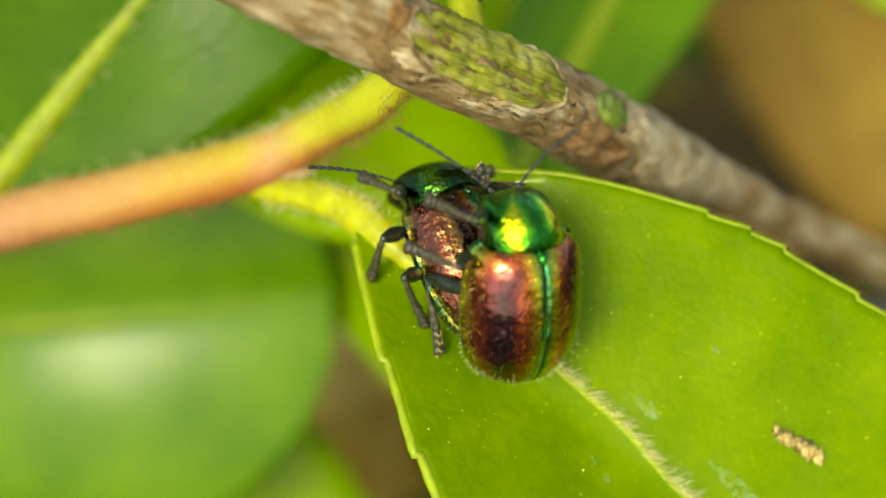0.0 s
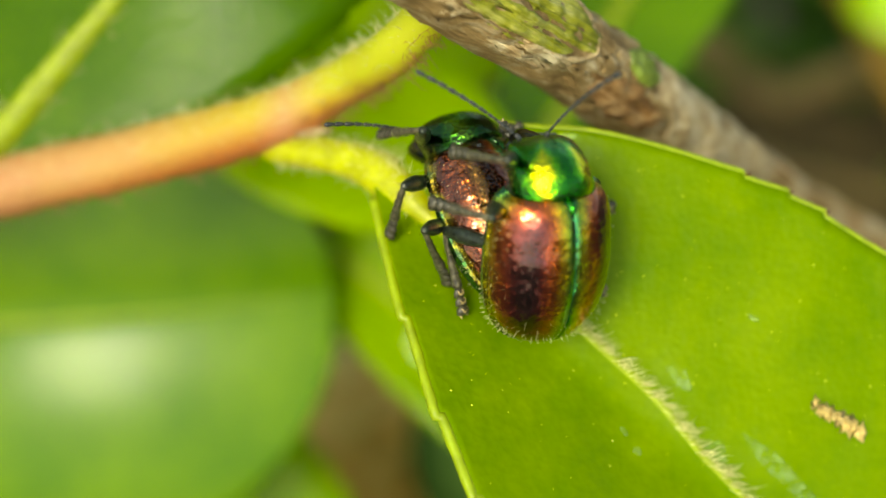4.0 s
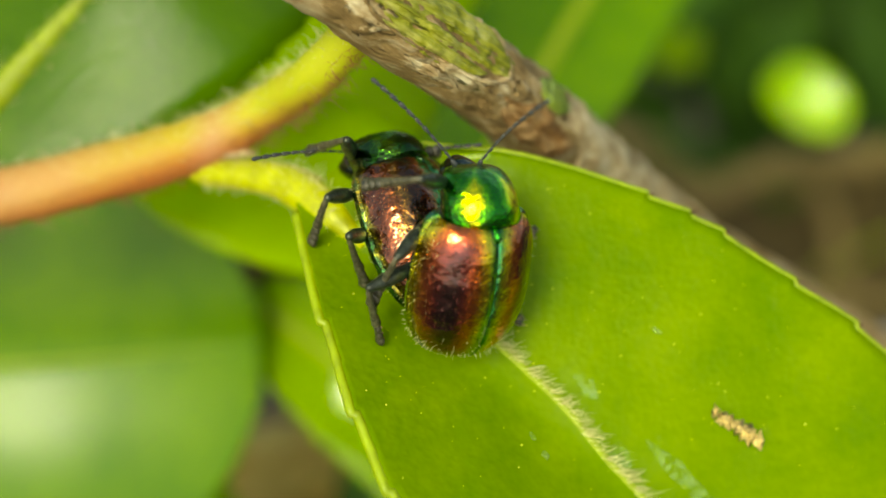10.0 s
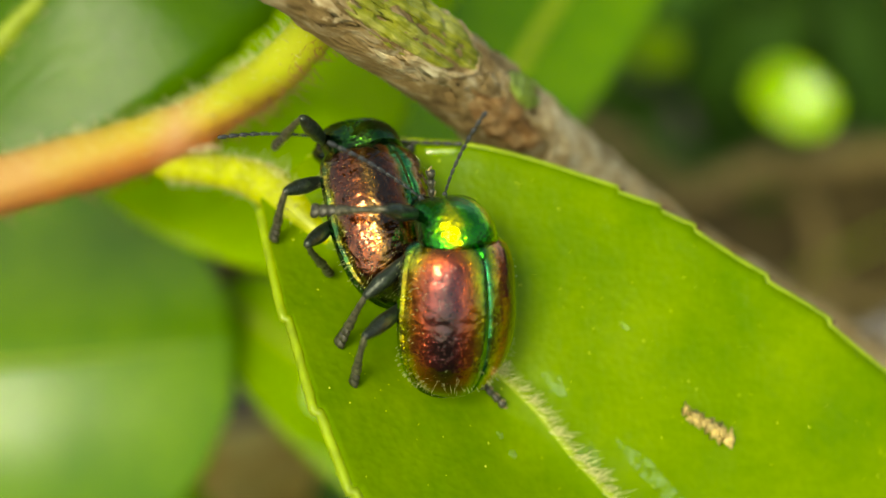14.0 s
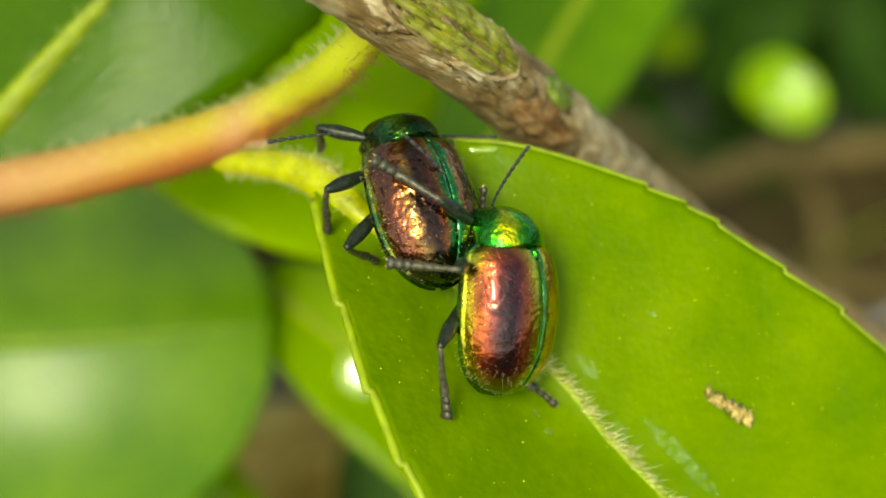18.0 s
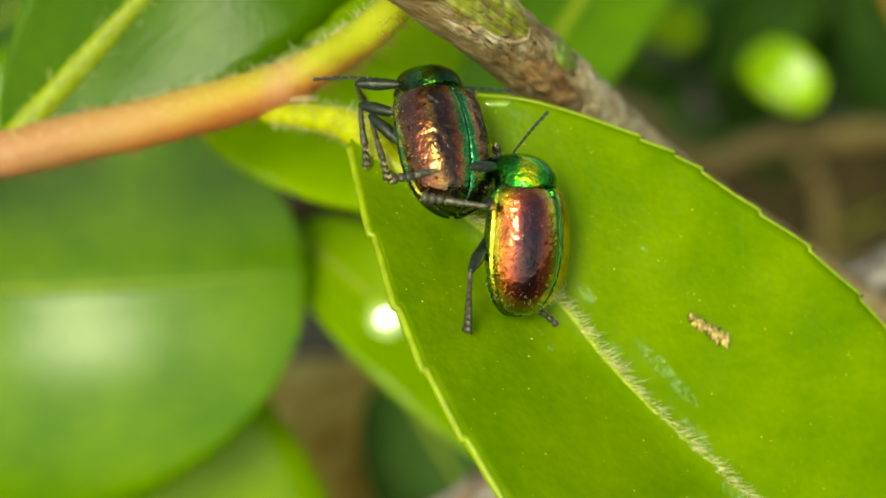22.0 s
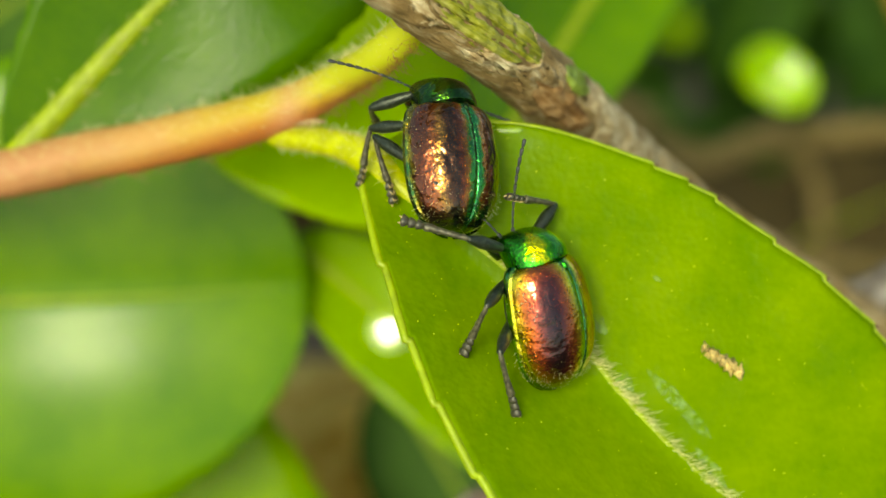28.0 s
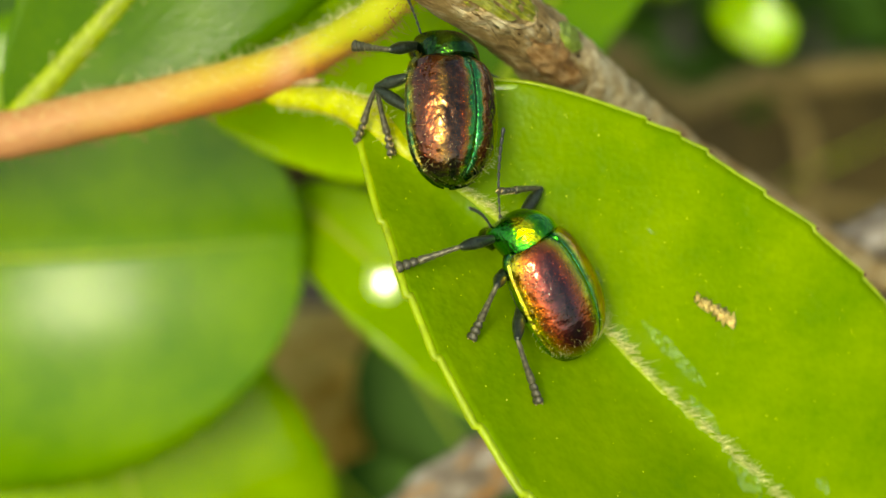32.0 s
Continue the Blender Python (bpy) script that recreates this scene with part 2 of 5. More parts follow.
BARK_TWIG = bark_material("tan_twig", (0.07, 0.05, 0.012), (0.17, 0.125, 0.04), (0.28, 0.21, 0.08), 3.0)
WOOD_GREEN = bark_material("green_underbark", (0.07, 0.078, 0.008), (0.33, 0.34, 0.028), (0.60, 0.57, 0.16), 0.8, 0.45, way=(0.58, -0.31, -0.75), long=0.04)
UNDERBARK = plain_material("moist_green_underbark", (0.17, 0.23, 0.03), 0.35, 0, 0.4, 2.0, 0.06)
FRASS = plain_material("tan_crumb", (0.56, 0.42, 0.14), 0.8, 0, 0.5, 6.0, 0.08)
BUD = plain_material("charred_bud", (0.03, 0.018, 0.008), 0.7, 0, 0.6, 4.0, 0.15)
TOOTH = plain_material("dark_tooth", (0.10, 0.03, 0.01), 0.6, 0, 0.3)
DRY = leaf_material("dry_leaf_skin", (0.28, 0.16, 0.018), (0.45, 0.28, 0.045), 0.6, 0.35)
# Dead-leaf brown, darkened in the colour itself to show shade.
BROWN = leaf_material("dead_leaf_painted_in_shade", (0.035, 0.024, 0.004), (0.08, 0.054, 0.010), 0.7, 0.15)
GLOSS = leaf_material("glossy_leaf_skin", (0.24, 0.42, 0.003), (0.38, 0.56, 0.005), 0.1, 0.3, 0.2, 1.0)
# A clear coat on these skins makes the sun glint on them.
for coated, weight in ((GLOSS, 1.0), (LEAF_LIME, 0.3)):
    skin = coated.node_tree.nodes["Principled BSDF"].inputs
    skin["Coat Weight"].default_value, skin["Coat Roughness"].default_value, skin["Coat IOR"].default_value = weight, 0.06, 1.85
SPECK = plain_material("oil_dot", (0.72, 0.76, 0.06), 0.25, 0, 0.2, 2, 0, 0.3)
SMEAR = film_material("pale_smear", (0.42, 0.62, 0.26))
# The first dark stops paint in a reflection of dark foliage all around.
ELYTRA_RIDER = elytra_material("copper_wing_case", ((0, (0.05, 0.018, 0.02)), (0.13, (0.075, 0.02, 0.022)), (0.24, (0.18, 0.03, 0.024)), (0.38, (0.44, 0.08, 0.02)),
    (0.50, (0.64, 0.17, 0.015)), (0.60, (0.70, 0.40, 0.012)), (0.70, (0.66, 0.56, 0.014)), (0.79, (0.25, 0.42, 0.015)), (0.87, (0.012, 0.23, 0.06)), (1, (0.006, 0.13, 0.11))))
# Gold at 0.52 paints in the highlight on the flank; the dark stops before it, reflection.
ELYTRA_MATE = elytra_material("maroon_wing_case", ((0, (0.009, 0.24, 0.06)), (0.09, (0.045, 0.30, 0.03)), (0.14, (0.46, 0.17, 0.012)), (0.21, (0.26, 0.05, 0.008)), (0.31, (0.05, 0.018, 0.006)),
    (0.43, (0.09, 0.03, 0.008)), (0.52, (0.30, 0.15, 0.022)), (0.60, (0.22, 0.06, 0.012)), (0.79, (0.17, 0.035, 0.010)), (0.88, (0.17, 0.05, 0.012)), (0.935, (0.46, 0.36, 0.012)), (0.99, (0.036, 0.162, 0.027))), False, 0.12, 8.0, 1.9)
# The gold crown is the shield's iridescent highlight, baked into the colour.
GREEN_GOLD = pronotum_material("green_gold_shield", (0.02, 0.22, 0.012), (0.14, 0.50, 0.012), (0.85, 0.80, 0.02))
GREEN_DARK = pronotum_material("dark_green_shield", (0.012, 0.055, 0.006), (0.03, 0.125, 0.010), (0.12, 0.27, 0.02))
HEAD = pronotum_material("bronze_green_head", (0.02, 0.035, 0.025), (0.03, 0.06, 0.03), (0.06, 0.09, 0.04), 0.03)
LEG = plain_material("green_black_leg", (0.026, 0.034, 0.022), 0.28, 0.4, 0.6, 6.0, 0.06)
SHIN = plain_material("grey_downy_shin", (0.08, 0.074, 0.045), 0.34, 0.15, 0.8, 5.0, 0.06)
TARSUS = plain_material("brown_foot_pad", (0.05, 0.047, 0.03), 0.38, 0.1, 0.5, 6.0, 0.05)
ANTENNA = plain_material("grey_black_antenna", (0.04, 0.042, 0.045), 0.5, 0.1, 0.3, 6.0)
EYE = plain_material("black_eye", (0.02, 0.018, 0.015), 0.15, 0.0, 0.2)
BELLY = plain_material("dark_belly", (0.03, 0.045, 0.03), 0.4, 0.5, 0.3)
CLAW = plain_material("amber_claw", (0.42, 0.32, 0.13), 0.5, 0, 0.3)


# ---- building helpers ----
def link(name, bm, material, parent=None, label="", m=None):
    """One bmesh as one mesh object, under a thing if one is given."""
    me = bpy.data.meshes.new(name)
    bm.normal_update()
    bm.to_mesh(me)
    bm.free()
    for p in me.polygons:
        p.use_smooth = True
    me.materials.append(material)
    ob = new(name, me)
    if m is not None:
        ob.matrix_basis = m
    if parent is not None:
        ob.parent = parent
    if label:
        tagged(ob, label)
    return ob


def part(name, bm, material, parent, label=""):
    return link(name, bm, material, parent, label)


def thing(name, label, category, group="", at=(0, 0, 0), kind=""):
    """An Empty at a place of the leaf's frame, to hold parts built in millimetres from there."""
    ob = new(name)
    ob.empty_display_size = 0.002
    ob.matrix_basis = FRAME @ pose(*(c * MM for c in at))
    return tagged(ob, label, category, group, kind)


def curve(points, count):
    """A smooth line through the points (Catmull-Rom), each a tuple of any length."""
    p = [np.array(q, float) for q in points]
    p = [2 * p[0] - p[1], *p, 2 * p[-1] - p[-2]]
    out = []
    for k in range(count):
        s = k / (count - 1) * (len(p) - 3)
        i = min(int(s), len(p) - 4)
        t = s - i
        a, b, c, d = p[i:i + 4]
        out.append(0.5 * (2 * b + (c - a) * t + (2 * a - 5 * b + 4 * c - d) * t * t + (3 * b - a - 3 * c + d) * t ** 3))
    return out


def tube(bm, line, sides=10, lumps=0.0, freq=0.5, flat=1.0, seed=0.0):
    """A closed tube along rows of x, y, z, radius in millimetres; lumps: how uneven it is."""
    rings = []
    up = Vector((0.2, 0.3, 0.93))
    for k, (x, y, z, r) in enumerate(line):
        a, b = line[max(k - 1, 0)], line[min(k + 1, len(line) - 1)]
        way = Vector(b[:3]) - Vector(a[:3])
        side = way.cross(up).normalized()
        top = side.cross(way).normalized()
        ring = []
        for j in range(sides):
            t = 2 * math.pi * j / sides
            d = side * math.cos(t) + top * (math.sin(t) * flat)
            q = Vector((x, y, z)) + d * r
            if lumps:
                q += d * (lumps * r * noise.fractal((q + Vector((seed, 0, 0))) * freq, 0.8, 2.0, 4))
            ring.append(bm.verts.new(q * MM))
        rings.append(ring)
    for a, b in zip(rings, rings[1:]):
        for j in range(sides):
            bm.faces.new((a[j], a[(j + 1) % sides], b[(j + 1) % sides], b[j]))
    bm.faces.new(rings[0][::-1])
    bm.faces.new(rings[-1])
    return bm


def sheet(bm, top, thick):
    """A solid sheet over a grid of points (rows of Vectors, in millimetres), thick downwards along the normals."""
    na, nb = len(top), len(top[0])
    low = [[None] * nb for _ in range(na)]
    for i in range(na):
        for j in range(nb):
            a = top[min(i + 1, na - 1)][j] - top[max(i - 1, 0)][j]
            b = top[i][min(j + 1, nb - 1)] - top[i][max(j - 1, 0)]
            n = a.cross(b)
            n = n.normalized() if n.length > 1e-9 else Vector((0, 0, 1))
            if n.z < 0:
                n = -n
            low[i][j] = top[i][j] - n * thick
    vt = [[bm.verts.new(p * MM) for p in row] for row in top]
    vl = [[bm.verts.new(p * MM) for p in row] for row in low]
    for i in range(na - 1):
        for j in range(nb - 1):
            bm.faces.new((vt[i][j], vt[i + 1][j], vt[i + 1][j + 1], vt[i][j + 1]))
            bm.faces.new((vl[i][j], vl[i][j + 1], vl[i + 1][j + 1], vl[i + 1][j]))
    rim = [(i, 0) for i in range(na)] + [(na - 1, j) for j in range(1, nb)] + [(i, nb - 1) for i in range(na - 2, -1, -1)] + [(0, j) for j in range(nb - 2, 0, -1)]
    for (a, b), (c, d) in zip(rim, rim[1:] + rim[:1]):
        bm.faces.new((vt[a][b], vl[a][b], vl[c][d], vt[c][d]))
    bmesh.ops.recalc_face_normals(bm, faces=bm.faces)
    return bm


def hair(bm, root, tip, r=0.022):
    """One fine tapered hair, bent a little."""
    root, tip = Vector(root), Vector(tip)
    way = tip - root
    s = way.orthogonal().normalized()
    t = way.cross(s).normalized()
    mid = root + way * 0.55 + (s * random.uniform(-1, 1) + t * random.uniform(-1, 1)) * way.length * 0.12
    a = [bm.verts.new((root + (s * math.cos(k * 2.1) + t * math.sin(k * 2.1)) * r) * MM) for k in range(3)]
    b = [bm.verts.new((mid + (s * math.cos(k * 2.1) + t * math.sin(k * 2.1)) * r * 0.7) * MM) for k in range(3)]
    c = bm.verts.new(tip * MM)
    for k in range(3):
        j = (k + 1) % 3
        bm.faces.new((a[k], a[j], b[j], b[k]))
        bm.faces.new((b[k], b[j], c))


def blade(name, label, base, tip, half, material, facing=(0, 0, 1), fold=0.12, sag=1.0, blunt=0.5, teeth=0, group="", na=48, nb=9, rib=0.35, skew=0.0, thick=0.3, other=1.0, curl=0.0, ribskin=None):
    """A whole leaf of the shrub: a solid, folded and curved blade with a toothed edge, and a raised midrib."""
    base, tip = Vector(base), Vector(tip)
    ob = thing(name, label, "leaf", group, base)
    axis = tip - base
    side = axis.cross(Vector(facing)).normalized()
    n = side.cross(axis).normalized()
    seed = random.uniform(0, 50)

    def at(s, x):
        wave = 0.5 * noise.noise(Vector((s * 3 + seed, x * 0.06, 0)))
        return axis * s + side * x + n * (fold * abs(x) * (1 - curl * abs(x) / half) + sag * math.sin(math.pi * s) + wave * min(1, abs(x) / 3))

    top = []
    for i in range(na):
        s = i / (na - 1)
        s_ = 0.004 + 0.992 * s
        hw = half * (1 - (2 * s_ - 1) ** 2) ** blunt * (1 + skew * (2 * s - 1))
        if teeth:
            hw *= 1 + 0.035 * ((s * teeth) % 1.0)
        xs = [hw * (2 * j / (nb - 1) - 1) for j in range(nb)]
        top.append([at(s, x * other if x < 0 else x) for x in xs])
    bm = bmesh.new()
    part("blade", sheet(bm, top, thick), material, ob)
    if rib:
        bm = bmesh.new()
        sink = 0.55 * rib if ribskin else -0.05
        tube(bm, [(*(at(s, 0) - n * sink), rib * (1.05 - s)) for s in (k / 24 for k in range(24))], 12)
        part("midrib", bm, ribskin or RIB, ob)
    if ribskin:
        bm = bmesh.new()
        for _ in range(240):
            s = random.uniform(0.02, 0.9)
            t = random.uniform(-1.3, 1.3)
            d = side * math.sin(t) + n * math.cos(t)
            p = at(s, 0) + (d - n * 0.55) * rib * (1.05 - s)
            hair(bm, p, p + d * random.uniform(0.3, 0.7) + axis.normalized() * random.uniform(0, 0.6), 0.02)
        part("hairs", bm, HAIR, ob, "fine pale hairs on the midrib")["kind"] = "stuff"
    return ob


# ---- the ground ----
def ground():
    bm = bmesh.new()
    bmesh.ops.create_grid(bm, x_segments=40, y_segments=40, size=300)
    for v in bm.verts:
        v.co.x, v.co.y = (math.copysign(abs(c / 300) ** 4 * 300, c) for c in v.co.xy)
        v.co.z = 0.03 * noise.noise(v.co * 2.0) if v.co.length < 20 else 0.0
    n = Nodes("leaf_litter_soil")
    big, fine = n.noise(0.006, 4), n.noise(0.05, 5)
    # Soil and litter colours are far darkened to paint in the thicket's shade.
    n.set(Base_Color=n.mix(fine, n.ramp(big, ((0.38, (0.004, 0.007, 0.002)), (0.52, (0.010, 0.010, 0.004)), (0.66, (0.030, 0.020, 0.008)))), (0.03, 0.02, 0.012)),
          Roughness=0.9, Normal=n.bump(fine, 8.0, 0.8))
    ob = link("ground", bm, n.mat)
    tagged(ob, "brown soil with dead leaf litter, shade put into its colour", "ground", kind="structure")


ground()


# ---- the main leaf ----
# On it: a runs along the midrib from the base, d to its left side.
NOTCH = Vector((-8.8, 4.2, -0.6))
ALONG, LEFT = Vector((0.742, -0.669, 0)), Vector((-0.669, -0.742, 0))
LEFT_EDGE = [(0, 0.5), (2, 1.75), (4.3, 3.0), (7.5, 4.6), (10.5, 5.8), (14, 6.8), (18, 7.6), (25, 8.0), (33, 6.8), (40, 3.6), (45, 0.15)]
RIGHT_EDGE = [(0, 0.4), (0.3, 2.0), (1.2, 3.7), (2.1, 4.7), (3.4, 5.65), (5.2, 7.0), (8.1, 8.5), (10.4, 9.38), (12.3, 10.02), (14.1, 10.42), (17.4, 10.85), (20.9, 11.3), (27, 11.0), (33, 9.0), (40, 4.5), (45, 0.15)]


PETIOLE_LINE = [(-14.3, 5.7, -4.9, 0.45), (-13.7, 5.42, -4.6, 0.66), (-12.6, 5.24, -3.9, 0.69), (-11.2, 5.06, -2.9, 0.73), (-9.8, 4.75, -1.8, 0.82), (-8.6, 4.15, -0.9, 0.92), (-7.5, 3.2, -0.1, 0.8), (-6.2, 2.0, 0.5, 0.35)]
MIDRIB = [(0, 0), (5, -0.5), (9, -0.85), (13.8, -0.72), (16.7, -0.25), (20, 0), (45, 0)]


def midrib(a):
    return float(np.interp(a, *zip(*MIDRIB)))


def main_leaf_height(a, d):
    fold = math.sqrt(d * d + 0.6) - 0.77
    w = (1.02 if d > 0 else -0.17) * fold
    w += 1.3 - 1.6 * math.exp(-max(a, 0) / 3.0)
    w += 0.15 * noise.noise(Vector((a * 0.35, d * 0.35, 3.0)))
    return w + 0.004 * max(0, a - 16) ** 2 * -0.6


def on_leaf(a, d):
    p = NOTCH + ALONG * a + LEFT * d
    return Vector((p.x, p.y, main_leaf_height(a, d)))


def leaf_spot(u, v, lift=0.0):
    """The point of the leaf's upper side at u, v."""
    r = Vector((u, v, 0)) - Vector((NOTCH.x, NOTCH.y, 0))
    a, d = r.dot(ALONG), r.dot(LEFT)
    return Vector((u, v, main_leaf_height(a, d) + lift))


def main_leaf():
    ob = thing("shrub_leaf", "bright yellow-green glossy leaf with finely toothed rim and hairy midrib", "leaf", "leaves of the shrub", (0, 0, 0))
    left, right = curve(LEFT_EDGE, 220), curve(RIGHT_EDGE, 220)
    lx, ly, rx_, ry_ = [np.array(c) for c in (*zip(*left), *zip(*right))]
    teeth_l, teeth_r = (0.6, 4.3, 7.5, 10.5, 14.0, 17.6, 21.5), (8.1, 10.7, 12.5, 14.1, 17.7, 20.9, 24.4, 28)

    def edge(a, xs, ys, teeth):
        d = float(np.interp(a, xs, ys))
        for t0, t1 in zip(teeth, teeth[1:]):
            if t0 <= a < t1:
                d += 0.2 * ((a - t0) / (t1 - t0)) ** 2
        return d

    top = []
    for i in range(230):
        a = 45 * (i / 229) ** 1.25
        l, r = edge(a, lx, ly, teeth_l), edge(a, rx_, ry_, teeth_r)
        top.append([on_leaf(a, -r + (l + r) * j / 40) for j in range(41)])
    part("blade", sheet(bmesh.new(), top, 0.38), LEAF_MAIN, ob)
    bm = bmesh.new()
    tube(bm, [(*(on_leaf(a, midrib(a)) + Vector((0, 0, -0.19))), 0.32 - 0.004 * a) for a in np.linspace(0.2, 44, 80)], 8, 0.1, 1.5)
    part("midrib", bm, RIB, ob, "pale raised midrib")
    bm = bmesh.new()
    tube(bm, curve(PETIOLE_LINE, 36), 16, 0.025, 0.5)
    part("petiole", bm, PETIOLE, ob, "smooth yellow leaf stalk")
    for side, xs, ys, teeth in ((1, lx, ly, teeth_l), (-1, rx_, ry_, teeth_r)):
        bm = bmesh.new()
        lean = LEFT * 0.12 - Vector((0, 0, 0.13)) if side > 0 else LEFT * -0.02 - Vector((0, 0, 0.17))
        tube(bm, [(*(on_leaf(a, side * edge(a, xs, ys, teeth)) + lean), 0.21 if side > 0 else 0.15) for a in np.linspace(0.3, 44, 240)], 10, 0.1, 2)
        part("rim", bm, RIM, ob, "pale thickened leaf rim")
        for a in teeth[1:]:
            d = side * (float(np.interp(a, lx, ly)) if side > 0 else float(np.interp(a, rx_, ry_)))
            bm = bmesh.new()
            p = on_leaf(a, d + side * 0.08) - Vector((0, 0, 0.15))
            hair(bm, p, p + (LEFT * side * 0.30 + ALONG * 0.12), 0.12)
            part("tooth", bm, TOOTH, ob)
    bm = bmesh.new()
    for _ in range(620):
        a = random.uniform(4.5, 30)
        p = on_leaf(a, midrib(a) + random.gauss(-0.08, 0.1)) + Vector((0, 0, 0.16))
        hair(bm, p, p + ALONG * random.uniform(0.1, 0.6) + LEFT * random.gauss(-0.42, 0.16) + Vector((0, 0, random.uniform(0.1, 0.45))), 0.016)
    stalk_line = curve(PETIOLE_LINE, 60)
    for _ in range(420):
        x, y, z, r = stalk_line[random.randrange(10, 50)]
        t = random.uniform(0.2, 2.9)
        d = Vector((0.2 * math.cos(t), math.cos(t), math.sin(t)))
        p = Vector((x, y, z)) + d * r * 0.96
        hair(bm, p, p + d * random.uniform(0.15, 0.6) + Vector((random.uniform(-0.5, 0.7), random.uniform(-0.2, 0.4), 0.1)), 0.015)
    part("hairs", bm, HAIR, ob, "fine pale hairs")["kind"] = "stuff"
    bm = bmesh.new()
    for _ in range(260):
        a = random.uniform(2, 30)
        d = random.uniform(0.3 - float(np.interp(a, rx_, ry_)), float(np.interp(a, lx, ly)) - 0.3)
        r = random.choice((0.018, 0.026, 0.026, 0.04))
        p = on_leaf(a, d)
        vs = [bm.verts.new((p + Vector((math.cos(t) * r, math.sin(t) * r, 0.012))) * MM) for t in (k * math.pi / 3 for k in range(6))]
        c = bm.verts.new((p + Vector((0, 0, 0.05))) * MM)
        for k in range(6):
            bm.faces.new((vs[k], vs[(k + 1) % 6], c))
    part("specks", bm, SPECK, ob, "tiny yellow oil dots")["kind"] = "stuff"
    for u, v, du, dv, r in ((3.8, -6.0, 0.8, -1.1, 0.42), (5.3, -5.9, 3.3, -3.4, 0.36), (7.8, -9.7, 1.6, -2.0, 0.26), (0.95, -6.2, 0.3, -0.35, 0.10), (0.5, -5.5, 0.25, -0.3, 0.07),
                            (9.9, -12.9, 1.7, -2.0, 0.5), (14.6, -13.9, 0.6, -0.9, 0.3), (2.4, -3.2, 0.9, -1.0, 0.3), (5.6, -1.3, 0.4, -0.25, 0.07)):
        side = Vector((-dv, du, 0)).normalized()
        grid = []
        for k in range(17):
            f = k / 16
            half = (0.02 + r * math.sin(math.pi * f) ** 0.6) * (1 + 0.5 * noise.noise(Vector((f * 5, u, v))))
            mid = Vector((u + du * f, v + dv * f, 0)) + side * 0.3 * r * noise.noise(Vector((f * 3, v, u)))
            grid.append([leaf_spot(*(mid + side * half * x).xy, 0.03) for x in (-1, -0.6, -0.2, 0.2, 0.6, 1)])
        part("smear", sheet(bmesh.new(), grid, 0.012), SMEAR, ob, "faint pale smear on the leaf's skin")
    bm = bmesh.new()
    tube(bm, curve([(-3.2, 5.65, -0.35, 0.10), (-2.2, 5.72, -0.2, 0.26), (-1.0, 5.74, -0.2, 0.24), (0.0, 5.62, -0.3, 0.10)], 20), 10, 0.25, 1.6)
    part("rolled_edge", bm, GLOSS, ob, "glossy rolled leaf edge")
    for o in ob.children:
        o.location.z -= 4.1 * MM
    ob.matrix_basis = FRAME @ pose(0, 0, 4.1 * MM)
    return ob


MAIN = main_leaf()

